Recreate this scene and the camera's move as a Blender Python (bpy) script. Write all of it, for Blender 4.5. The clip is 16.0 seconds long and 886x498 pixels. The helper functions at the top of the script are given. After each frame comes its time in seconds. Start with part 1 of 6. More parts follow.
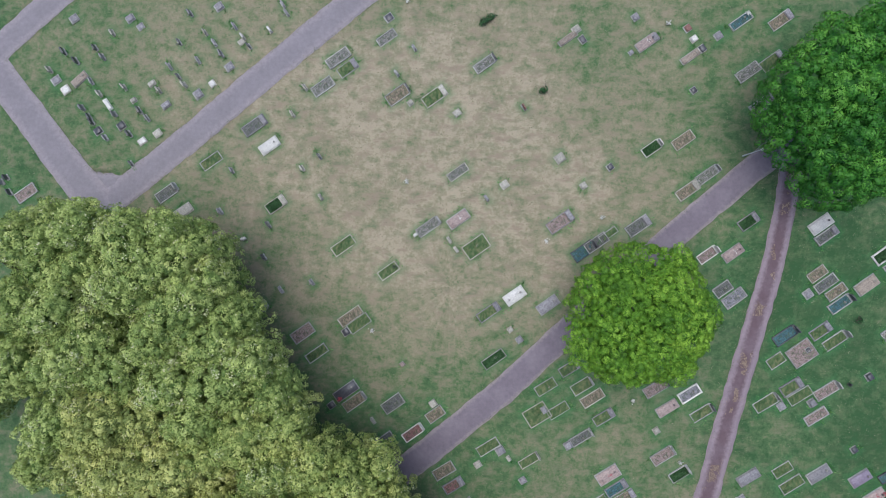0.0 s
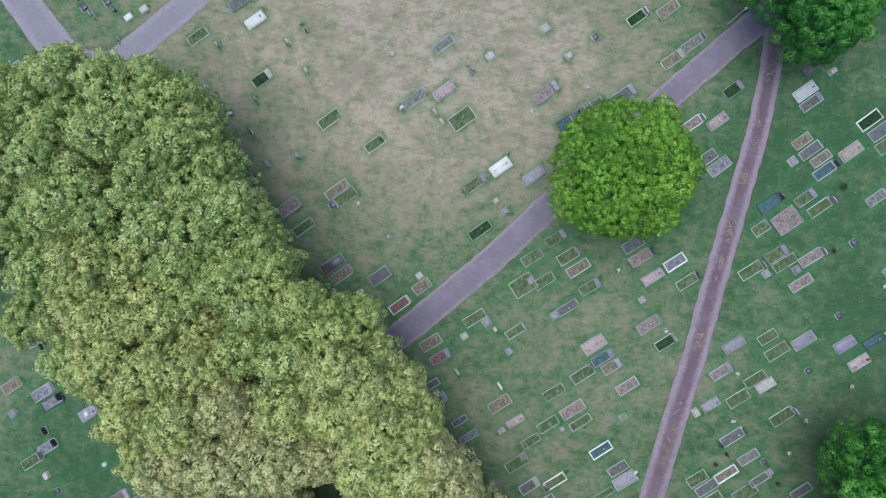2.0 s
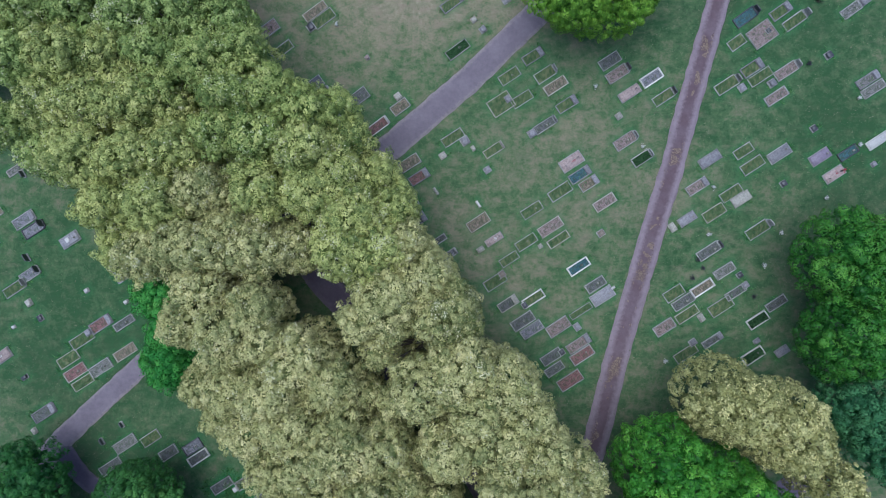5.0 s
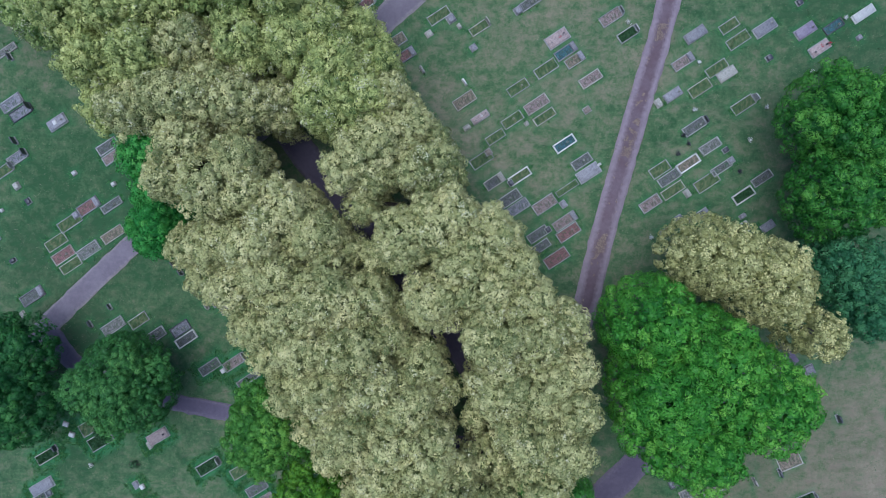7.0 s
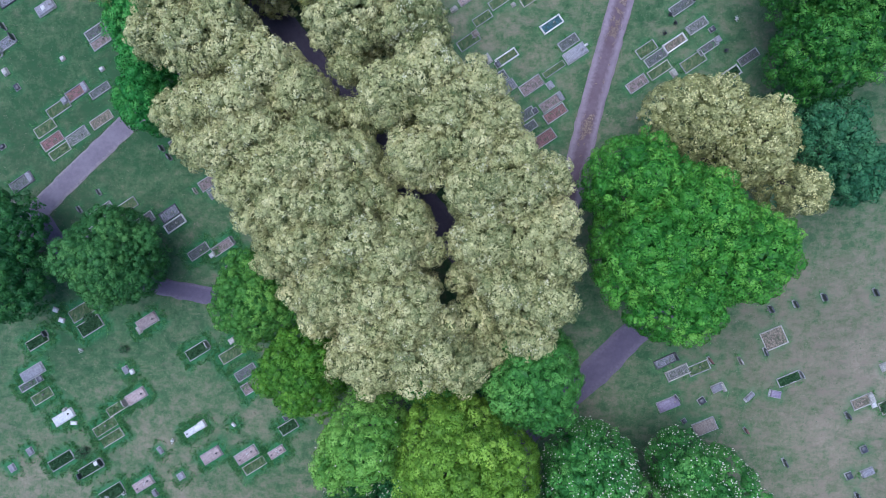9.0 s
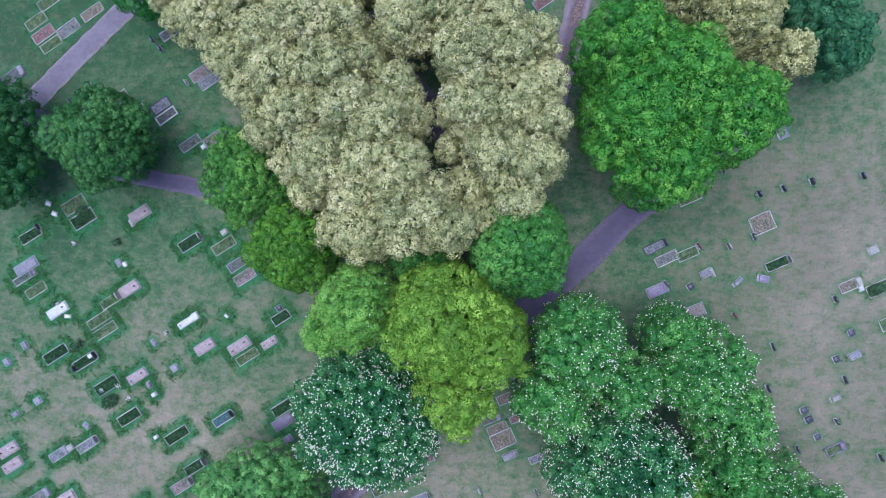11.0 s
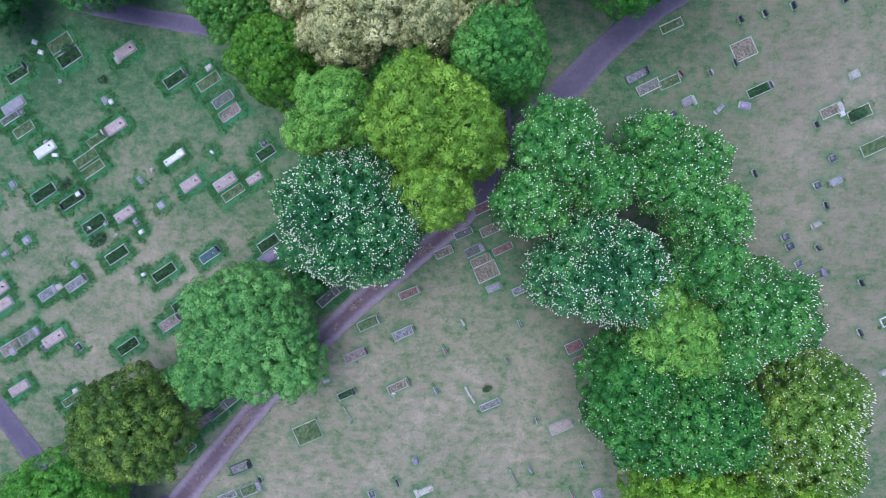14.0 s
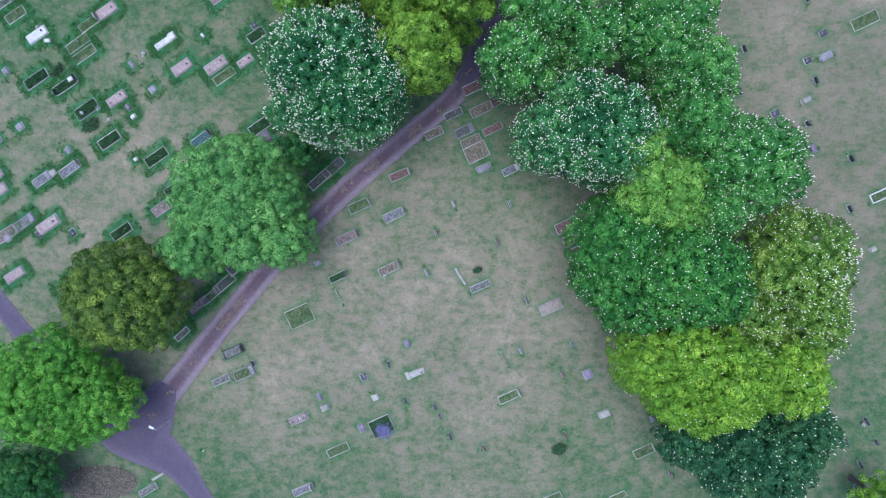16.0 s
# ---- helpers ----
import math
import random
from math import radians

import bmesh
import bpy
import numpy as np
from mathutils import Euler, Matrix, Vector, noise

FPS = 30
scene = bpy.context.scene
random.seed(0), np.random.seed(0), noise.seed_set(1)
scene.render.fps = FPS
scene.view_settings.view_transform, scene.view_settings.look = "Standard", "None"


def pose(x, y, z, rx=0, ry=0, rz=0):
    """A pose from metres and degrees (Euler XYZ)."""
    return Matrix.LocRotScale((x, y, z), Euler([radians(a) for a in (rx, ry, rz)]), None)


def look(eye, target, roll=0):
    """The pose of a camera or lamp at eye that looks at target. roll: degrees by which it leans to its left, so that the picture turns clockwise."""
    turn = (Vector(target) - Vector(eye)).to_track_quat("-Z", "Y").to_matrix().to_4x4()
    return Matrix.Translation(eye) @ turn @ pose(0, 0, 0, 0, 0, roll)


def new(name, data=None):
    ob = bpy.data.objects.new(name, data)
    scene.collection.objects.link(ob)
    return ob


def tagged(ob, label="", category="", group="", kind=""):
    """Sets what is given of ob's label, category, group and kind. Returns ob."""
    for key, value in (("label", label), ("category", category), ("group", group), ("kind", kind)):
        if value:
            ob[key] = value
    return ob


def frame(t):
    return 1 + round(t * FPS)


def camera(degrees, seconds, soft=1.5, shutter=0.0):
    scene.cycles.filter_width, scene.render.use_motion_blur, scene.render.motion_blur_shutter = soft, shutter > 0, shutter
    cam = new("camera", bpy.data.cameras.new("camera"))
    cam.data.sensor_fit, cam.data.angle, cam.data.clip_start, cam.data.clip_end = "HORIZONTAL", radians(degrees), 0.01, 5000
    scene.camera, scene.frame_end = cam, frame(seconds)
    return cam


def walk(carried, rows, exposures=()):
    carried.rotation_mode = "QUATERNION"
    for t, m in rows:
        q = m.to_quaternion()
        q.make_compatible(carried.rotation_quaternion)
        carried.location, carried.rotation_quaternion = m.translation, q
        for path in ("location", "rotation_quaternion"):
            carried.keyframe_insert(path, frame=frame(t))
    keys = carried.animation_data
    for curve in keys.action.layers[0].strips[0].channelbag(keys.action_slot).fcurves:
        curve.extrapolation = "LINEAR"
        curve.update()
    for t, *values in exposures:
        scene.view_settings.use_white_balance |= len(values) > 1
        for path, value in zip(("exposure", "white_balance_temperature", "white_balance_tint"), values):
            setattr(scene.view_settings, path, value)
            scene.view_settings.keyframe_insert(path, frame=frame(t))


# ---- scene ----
cam = camera(69.4, 16.0, soft=0.6)
PATH = [
    (0, 2.881, 3.870, 62.248, -0.310, 3.075, -2.927),
    (0.5, 3.116, 0.672, 62.243, -0.380, 3.130, -2.986),
    (1, 3.235, -2.519, 62.315, -0.222, 3.106, -3.029),
    (1.5, 3.309, -5.720, 62.365, -0.272, 3.010, -3.043),
    (2, 3.477, -8.520, 62.408, -0.440, 2.977, -3.097),
    (2.5, 3.618, -11.327, 62.498, -0.540, 2.891, -3.119),
    (3, 3.597, -14.536, 62.517, -0.447, 2.708, -3.193),
    (5.5, 4.591, -28.396, 62.973, -1.209, 2.761, -3.465),
    (6, 4.689, -31.475, 63.033, -1.194, 2.700, -3.498),
    (6.5, 4.824, -34.250, 63.098, -1.269, 2.694, -3.515),
    (7, 5.074, -37.307, 63.168, -1.325, 2.794, -3.549),
    (7.5, 5.137, -40.025, 63.277, -1.450, 2.687, -3.534),
    (8, 5.249, -42.925, 63.397, -1.616, 2.635, -3.564),
    (8.5, 5.497, -45.625, 63.489, -1.696, 2.739, -3.549),
    (9, 5.735, -48.487, 63.634, -1.814, 2.861, -3.586),
    (11.5, 6.074, -61.709, 64.520, -2.509, 2.759, -3.855),
    (12, 6.320, -64.481, 64.690, -2.642, 2.906, -3.894),
    (12.5, 6.413, -66.937, 64.878, -2.863, 2.903, -3.956),
    (13, 6.572, -69.672, 65.110, -3.030, 2.966, -3.976),
    (13.5, 6.734, -72.290, 65.270, -3.137, 3.006, -4.031),
    (14, 6.868, -75.223, 65.461, -3.136, 3.027, -4.065),
    (14.5, 7.105, -77.895, 65.643, -3.280, 3.153, -4.127),
    (15, 7.322, -80.928, 65.860, -3.401, 3.297, -4.168),
    (15.5, 7.504, -83.651, 66.045, -3.642, 3.398, -4.248),
    (16, 7.502, -86.679, 66.346, -3.862, 3.369, -4.243),
]
LIGHT = [(0.0, 0.28, 5920, 9), (1.5, 0.42, 5600, 9), (3.0, 0.32, 5420, 9), (6.0, 0.05, 5200, 8), (9.0, 0.36, 4970, 16), (12.0, 0.51, 4960, 19), (16.0, 0.46, 5080, 15)]
walk(cam, [(t, pose(x, y, z, rx, ry, rz)) for t, x, y, z, rx, ry, rz in PATH], LIGHT)

# ---- sky and light: a bright overcast day ----
world = bpy.data.worlds.new("sky")
scene.world = world
world.use_nodes = True
wn = world.node_tree.nodes
sky = wn.new("ShaderNodeTexSky")
sky.sky_type = 'NISHITA'
sky.sun_disc = False
sky.sun_elevation = radians(82)
sky.sun_rotation = radians(-45)
sky.air_density, sky.dust_density, sky.ozone_density = 1.0, 3.0, 1.0
world.node_tree.links.new(sky.outputs[0], wn["Background"].inputs[0])
wn["Background"].inputs[1].default_value = 0.13
sun = new("sun", bpy.data.lights.new("sun", "SUN"))
sun.data.energy = 2.0
sun.data.angle = radians(55)
sun.data.color = (1.0, 0.95, 0.88)
sun.matrix_world = look((0, 0, 80), (8, -8, 0))


# ---- materials ----
def shader(name):
    m = bpy.data.materials.new(name)
    m.use_nodes = True
    return m, m.node_tree.nodes, m.node_tree.links, m.node_tree.nodes["Principled BSDF"]


def ramp(n, stops):
    r = n.new("ShaderNodeValToRGB")
    while len(r.color_ramp.elements) < len(stops):
        r.color_ramp.elements.new(0.5)
    for e, (p, c) in zip(r.color_ramp.elements, stops):
        e.position, e.color = p, (*c, 1)
    return r


def noise_tex(n, l, scale, detail=6.0, rough=0.6, vec=None):
    t = n.new("ShaderNodeTexNoise")
    t.inputs["Scale"].default_value, t.inputs["Detail"].default_value = scale, detail
    t.inputs["Roughness"].default_value = rough
    if vec:
        l.new(vec, t.inputs["Vector"])
    return t


def mix(n, l, fac, a, b, kind="MIX"):
    m = n.new("ShaderNodeMix")
    m.data_type, m.blend_type = 'RGBA', kind
    for sock, v in ((m.inputs[0], fac), (m.inputs[6], a), (m.inputs[7], b)):
        if isinstance(v, (int, float)):
            sock.default_value = v
        elif isinstance(v, tuple):
            sock.default_value = (*v, 1)
        else:
            l.new(v, sock)
    return m.outputs[2]


def math_node(n, l, op, a, b=0.0, clamp=False):
    m = n.new("ShaderNodeMath")
    m.operation, m.use_clamp = op, clamp
    for sock, v in ((m.inputs[0], a), (m.inputs[1], b)):
        if isinstance(v, (int, float)):
            sock.default_value = v
        else:
            l.new(v, sock)
    return m.outputs[0]


def bump(n, l, height, bsdf, strength, distance):
    b = n.new("ShaderNodeBump")
    b.inputs["Strength"].default_value, b.inputs["Distance"].default_value = strength, distance
    l.new(height, b.inputs["Height"])
    l.new(b.outputs[0], bsdf.inputs["Normal"])


def stone(name, dark, light, rough=0.75, lichen=0.35, grain=18.0):
    """Weathered stone: speckle, broad stains, and patches of grey-green lichen."""
    m, n, l, b = shader(name)
    co = n.new("ShaderNodeTexCoord").outputs["Object"]
    info = n.new("ShaderNodeObjectInfo")
    fine = noise_tex(n, l, grain, 4, 0.7, co)
    broad = noise_tex(n, l, 4.5, 6, 0.7, co)
    f = math_node(n, l, 'ADD', math_node(n, l, 'MULTIPLY', fine.outputs[0], 0.5), math_node(n, l, 'MULTIPLY', broad.outputs[0], 0.5))
    col = ramp(n, ((0.42, dark), (0.58, light)))
    l.new(f, col.inputs[0])
    spots = ramp(n, ((0.53, (0, 0, 0)), (0.68, (1, 1, 1))))
    l.new(noise_tex(n, l, 5.0, 6, 0.7, co).outputs[0], spots.inputs[0])
    out = mix(n, l, math_node(n, l, 'MULTIPLY', spots.outputs[0], lichen), col.outputs[0], (0.15, 0.15, 0.115))
    tone = math_node(n, l, 'ADD', 0.8, math_node(n, l, 'MULTIPLY', info.outputs["Random"], 0.4))
    grey = n.new("ShaderNodeCombineColor")
    for i in range(3):
        l.new(tone, grey.inputs[i])
    l.new(mix(n, l, 1.0, out, grey.outputs[0], "MULTIPLY"), b.inputs["Base Color"])
    b.inputs["Roughness"].default_value = rough
    bump(n, l, fine.outputs[0], b, 0.4, 0.01)
    return m


def chips(name, dark, mid, light, scale=22.0):
    """Loose stone chippings with moss between them."""
    m, n, l, b = shader(name)
    co = n.new("ShaderNodeTexCoord").outputs["Object"]
    v = n.new("ShaderNodeTexVoronoi")
    v.inputs["Scale"].default_value = scale
    l.new(co, v.inputs["Vector"])
    c = ramp(n, ((0.1, dark), (0.5, mid), (0.9, light)))
    sep = n.new("ShaderNodeSeparateColor")
    l.new(v.outputs["Color"], sep.inputs[0])
    l.new(sep.outputs[0], c.inputs[0])
    moss = ramp(n, ((0.48, (0, 0, 0)), (0.62, (1, 1, 1))))
    l.new(noise_tex(n, l, 3.5, 5, 0.7, co).outputs[0], moss.inputs[0])
    l.new(mix(n, l, math_node(n, l, 'MULTIPLY', moss.outputs[0], 0.72), c.outputs[0], (0.05, 0.075, 0.035)), b.inputs["Base Color"])
    b.inputs["Roughness"].default_value = 0.9
    bump(n, l, v.outputs["Distance"], b, 0.8, 0.02)
    return m


def leaf(name, dark, mid, light, gloss=0.45, through_light=0.3, accent=None, share=0.0):
    """Foliage whose tone varies from clump to clump and from leaf to leaf."""
    m, n, l, b = shader(name)
    tone = n.new("ShaderNodeAttribute")
    tone.attribute_name = "tone"
    stops = [(0.05, dark), (0.5, mid), (0.95, light)]
    c = ramp(n, stops)
    l.new(tone.outputs["Fac"], c.inputs[0])
    col = c.outputs[0]
    if accent:
        pick = n.new("ShaderNodeAttribute")
        pick.attribute_name = "pick"
        col = mix(n, l, math_node(n, l, 'LESS_THAN', pick.outputs["Fac"], share), col, accent)
    l.new(col, b.inputs["Base Color"])
    b.inputs["Roughness"].default_value = gloss
    b.inputs["Specular IOR Level"].default_value = 0.25
    t = n.new("ShaderNodeBsdfTranslucent")
    l.new(col, t.inputs["Color"])
    ms = n.new("ShaderNodeMixShader")
    ms.inputs[0].default_value = through_light
    l.new(b.outputs[0], ms.inputs[1])
    l.new(t.outputs[0], ms.inputs[2])
    l.new(ms.outputs[0], n["Material Output"].inputs[0])
    return m


def plain(name, colour, rough=0.8, vary=0.25, scale=8.0):
    m, n, l, b = shader(name)
    co = n.new("ShaderNodeTexCoord").outputs["Object"]
    t = noise_tex(n, l, scale, 6, 0.65, co)
    c = ramp(n, ((0.3, tuple(v * (1 - vary) for v in colour)), (0.7, tuple(min(1, v * (1 + vary)) for v in colour))))
    l.new(t.outputs[0], c.inputs[0])
    l.new(c.outputs[0], b.inputs["Base Color"])
    b.inputs["Roughness"].default_value = rough
    bump(n, l, t.outputs[0], b, 0.3, 0.01)
    return m


def lawn():
    """Mown turf: green where damp, straw where it has dried out, with moss and bare soil showing."""
    m, n, l, b = shader("turf")
    co = n.new("ShaderNodeTexCoord").outputs["Object"]
    dry = n.new("ShaderNodeAttribute")
    dry.attribute_name = "dry"
    soil = n.new("ShaderNodeAttribute")
    soil.attribute_name = "soil"
    n1 = noise_tex(n, l, 0.16, 5, 0.62, co)
    n2 = noise_tex(n, l, 0.9, 6, 0.68, co)
    n3 = noise_tex(n, l, 3.4, 6, 0.68, co)
    n4 = noise_tex(n, l, 13.0, 4, 0.75, co)
    patch = math_node(n, l, 'ADD', math_node(n, l, 'MULTIPLY', math_node(n, l, 'SUBTRACT', n1.outputs[0], 0.5), 1.0),
                      math_node(n, l, 'MULTIPLY', math_node(n, l, 'SUBTRACT', n2.outputs[0], 0.5), 1.5))
    fine = math_node(n, l, 'ADD', math_node(n, l, 'MULTIPLY', math_node(n, l, 'SUBTRACT', n3.outputs[0], 0.5), 0.8),
                     math_node(n, l, 'MULTIPLY', math_node(n, l, 'SUBTRACT', n4.outputs[0], 0.5), 0.35))
    f = math_node(n, l, 'ADD', dry.outputs["Fac"], math_node(n, l, 'ADD', patch, fine), True)
    c = ramp(n, ((0.0, LAWN[0]), (0.3, LAWN[1]), (0.55, LAWN[2]), (0.8, LAWN[3]), (1.0, LAWN[4])))
    l.new(f, c.inputs[0])
    stretch = n.new("ShaderNodeMapping")
    stretch.inputs["Rotation"].default_value = (0, 0, 0.6)
    stretch.inputs["Scale"].default_value = (1.0, 2.2, 1.0)
    l.new(co, stretch.inputs["Vector"])
    n5 = noise_tex(n, l, 0.5, 4, 0.62, stretch.outputs[0])
    n6 = noise_tex(n, l, 0.6, 4, 0.6, stretch.outputs[0])
    scuff = ramp(n, ((0.50, (0, 0, 0)), (0.66, (1, 1, 1))))
    l.new(n5.outputs[0], scuff.inputs[0])
    fresh = ramp(n, ((0.50, (0, 0, 0)), (0.72, (1, 1, 1))))
    l.new(n6.outputs[0], fresh.inputs[0])
    worn = math_node(n, l, 'MULTIPLY', scuff.outputs[0], math_node(n, l, 'MULTIPLY', dry.outputs["Fac"], 1.1), True)
    base = mix(n, l, worn, c.outputs[0], (0.245, 0.198, 0.148))
    base = mix(n, l, math_node(n, l, 'MULTIPLY', fresh.outputs[0], 0.5), base, (0.07, 0.118, 0.052))
    bare = math_node(n, l, 'ADD', soil.outputs["Fac"], math_node(n, l, 'MULTIPLY', math_node(n, l, 'SUBTRACT', n2.outputs[0], 0.5), 1.2), True)
    turf = mix(n, l, bare, base, (0.098, 0.08, 0.058))
    wet = n.new("ShaderNodeAttribute")
    wet.attribute_name = "lush"
    edge = math_node(n, l, 'ADD', wet.outputs["Fac"], math_node(n, l, 'MULTIPLY', math_node(n, l, 'SUBTRACT', n3.outputs[0], 0.5), 0.7), True)
    rich = ramp(n, ((0.3, (0.025, 0.12, 0.045)), (0.75, (0.07, 0.20, 0.075))))
    l.new(n4.outputs[0], rich.inputs[0])
    l.new(mix(n, l, edge, turf, rich.outputs[0]), b.inputs["Base Color"])
    b.inputs["Roughness"].default_value = 0.95
    b.inputs["Specular IOR Level"].default_value = 0.15
    bump(n, l, math_node(n, l, 'ADD', n3.outputs[0], n4.outputs[0]), b, 0.35, 0.06)
    return m


LAWN = ((0.036, 0.085, 0.034), (0.078, 0.132, 0.058), (0.162, 0.17, 0.10), (0.25, 0.222, 0.152), (0.34, 0.29, 0.21))
TURF = lawn()


def tarmac(name, edge, middle, wear, strip):
    """Old asphalt, paler and gritty at the sides; strip: how strongly the middle differs."""
    m, n, l, b = shader(name)
    uv = n.new("ShaderNodeUVMap").outputs[0]
    sep = n.new("ShaderNodeSeparateXYZ")
    l.new(uv, sep.inputs[0])
    co = n.new("ShaderNodeTexCoord").outputs["Object"]
    n1 = noise_tex(n, l, 0.5, 5, 0.6, co)
    n2 = noise_tex(n, l, 2.6, 6, 0.7, co)
    n3 = noise_tex(n, l, 45.0, 3, 0.7, co)
    across = math_node(n, l, 'ABSOLUTE', sep.outputs[0])
    across = math_node(n, l, 'ADD', across, math_node(n, l, 'MULTIPLY', math_node(n, l, 'SUBTRACT', n2.outputs[0], 0.5), 0.55))
    r = ramp(n, ((strip[0], (0, 0, 0)), (strip[1], (1, 1, 1))))
    l.new(across, r.inputs[0])
    base = mix(n, l, r.outputs[0], middle, edge)
    w = ramp(n, ((0.42, (0, 0, 0)), (0.62, (1, 1, 1))))
    l.new(n1.outputs[0], w.inputs[0])
    base = mix(n, l, math_node(n, l, 'MULTIPLY', w.outputs[0], 0.45), base, wear)
    g = ramp(n, ((0.25, (0.72, 0.72, 0.72)), (0.75, (1.25, 1.25, 1.25))))
    l.new(math_node(n, l, 'ADD', math_node(n, l, 'MULTIPLY', n2.outputs[0], 0.55), math_node(n, l, 'MULTIPLY', n3.outputs[0], 0.45)), g.inputs[0])
    l.new(mix(n, l, 1.0, base, g.outputs[0], "MULTIPLY"), b.inputs["Base Color"])
    b.inputs["Roughness"].default_value = 0.85
    bump(n, l, n3.outputs[0], b, 0.4, 0.01)
    return m


ROAD = tarmac("road_tarmac", (0.25, 0.222, 0.235), (0.185, 0.168, 0.185), (0.225, 0.205, 0.225), (0.45, 0.95))
LANE = tarmac("path_tarmac", (0.14, 0.115, 0.148), (0.088, 0.071, 0.105), (0.125, 0.105, 0.14), (0.55, 1.0))
TRACK = tarmac("track_grit", (0.235, 0.187, 0.21), (0.108, 0.07, 0.082), (0.175, 0.135, 0.158), (0.3, 0.7))
OLDLANE = tarmac("old_path_tarmac", (0.125, 0.10, 0.135), (0.08, 0.064, 0.095), (0.11, 0.09, 0.125), (0.55, 1.0))

CROSS = tarmac("crossing_tarmac", (0.25, 0.215, 0.215), (0.15, 0.126, 0.15), (0.21, 0.18, 0.205), (0.72, 1.0))

GREY = stone("grey_stone", (0.17, 0.175, 0.165), (0.38, 0.375, 0.36))
DARK = stone("dark_granite", (0.03, 0.032, 0.04), (0.075, 0.075, 0.085), 0.35, 0.15, 90)
MAUVE = stone("slate_grey_stone", (0.125, 0.12, 0.132), (0.27, 0.26, 0.275), 0.6, 0.25)
WHITE = stone("white_marble", (0.38, 0.37, 0.355), (0.6, 0.585, 0.55), 0.45, 0.14)
CREAM = stone("cream_stone", (0.22, 0.21, 0.18), (0.42, 0.40, 0.35), 0.75, 0.3)
ROSE = stone("rose_granite", (0.17, 0.122, 0.112), (0.37, 0.29, 0.27), 0.55, 0.3, 30)
TAN = stone("tan_sandstone", (0.15, 0.125, 0.10), (0.30, 0.25, 0.21), 0.85, 0.3)
RUST = stone("red_stone", (0.13, 0.065, 0.055), (0.24, 0.13, 0.11), 0.8, 0.2)
VIOLET = stone("violet_granite", (0.135, 0.108, 0.15), (0.24, 0.2, 0.265), 0.5, 0.12, 60)
STONES = dict(g=GREY, d=DARK, D=DARK, m=MAUVE, w=WHITE, W=WHITE, n=CREAM, C=CREAM, p=ROSE, t=TAN, r=RUST, v=VIOLET)
STONE_WORDS = dict(g="weathered grey stone", d="polished dark granite", D="polished dark granite", m="slate-grey stone", w="white marble",
                   W="white marble", n="pale cream stone", C="pale cream stone", p="rose-grey granite", t="tan sandstone",
                   r="red-brown stone", v="violet-grey granite")
FILLS = dict(
    g=("rough grass", leaf("grave_grass", (0.06, 0.127, 0.05), (0.114, 0.178, 0.072), (0.216, 0.236, 0.116), 0.7, 0.3)),
    G=("lush green plants", leaf("grave_plants", (0.03, 0.085, 0.03), (0.055, 0.13, 0.05), (0.10, 0.19, 0.08), 0.6, 0.2)),
    c=("grey stone chippings", chips("grey_chippings", (0.075, 0.076, 0.07), (0.14, 0.137, 0.128), (0.29, 0.28, 0.265))),
    d=("dark mossy chippings", chips("dark_chippings", (0.05, 0.055, 0.055), (0.10, 0.10, 0.10), (0.18, 0.18, 0.175))),
    t=("dry brown soil", chips("dry_soil", (0.10, 0.08, 0.06), (0.17, 0.14, 0.10), (0.26, 0.215, 0.16), 12)),
    p=("rose-grey gravel", chips("rose_gravel", (0.12, 0.088, 0.08), (0.21, 0.155, 0.145), (0.34, 0.27, 0.255))),
    m=("slate-grey gravel", chips("slate_gravel", (0.09, 0.088, 0.1), (0.165, 0.16, 0.18), (0.31, 0.305, 0.335))),
    b=("teal glass chippings", chips("teal_chippings", (0.015, 0.04, 0.05), (0.03, 0.085, 0.10), (0.09, 0.18, 0.20))),
    r=("red-brown gravel", chips("red_gravel", (0.10, 0.045, 0.045), (0.18, 0.09, 0.085), (0.29, 0.17, 0.16))),
    v=("violet gravel", chips("violet_gravel", (0.12, 0.09, 0.15), (0.2, 0.16, 0.25), (0.33, 0.28, 0.38))))
MOULD = chips("leaf_mould", (0.05, 0.042, 0.033), (0.10, 0.08, 0.06), (0.17, 0.14, 0.105), 9)
BARK = plain("bark", (0.10, 0.085, 0.07), 0.95, 0.45, 9.0)
METAL = plain("galvanised_steel", (0.55, 0.56, 0.58), 0.45, 0.1, 5.0)
LENS = plain("lamp_cover", (0.75, 0.75, 0.74), 0.3, 0.05, 4.0)
PETALS = dict(w=plain("white_petals", (0.75, 0.74, 0.70), 0.8, 0.2, 30), r=plain("red_petals", (0.45, 0.06, 0.08), 0.8, 0.3, 30),
              d=plain("dark_pot", (0.04, 0.04, 0.05), 0.6, 0.3, 20), v=plain("violet_petals", (0.40, 0.31, 0.72), 0.8, 0.35, 30))
TUFT = leaf("long_grass_blades", (0.039, 0.149, 0.042), (0.085, 0.23, 0.066), (0.169, 0.322, 0.102), 0.7, 0.35)
SWARD = leaf("sward_blades", (0.06, 0.10, 0.045), (0.13, 0.15, 0.085), (0.25, 0.23, 0.16), 0.8, 0.15)
LITTER = leaf("dead_leaves", (0.08, 0.05, 0.05), (0.17, 0.12, 0.105), (0.36, 0.29, 0.21), 0.8, 0.0)


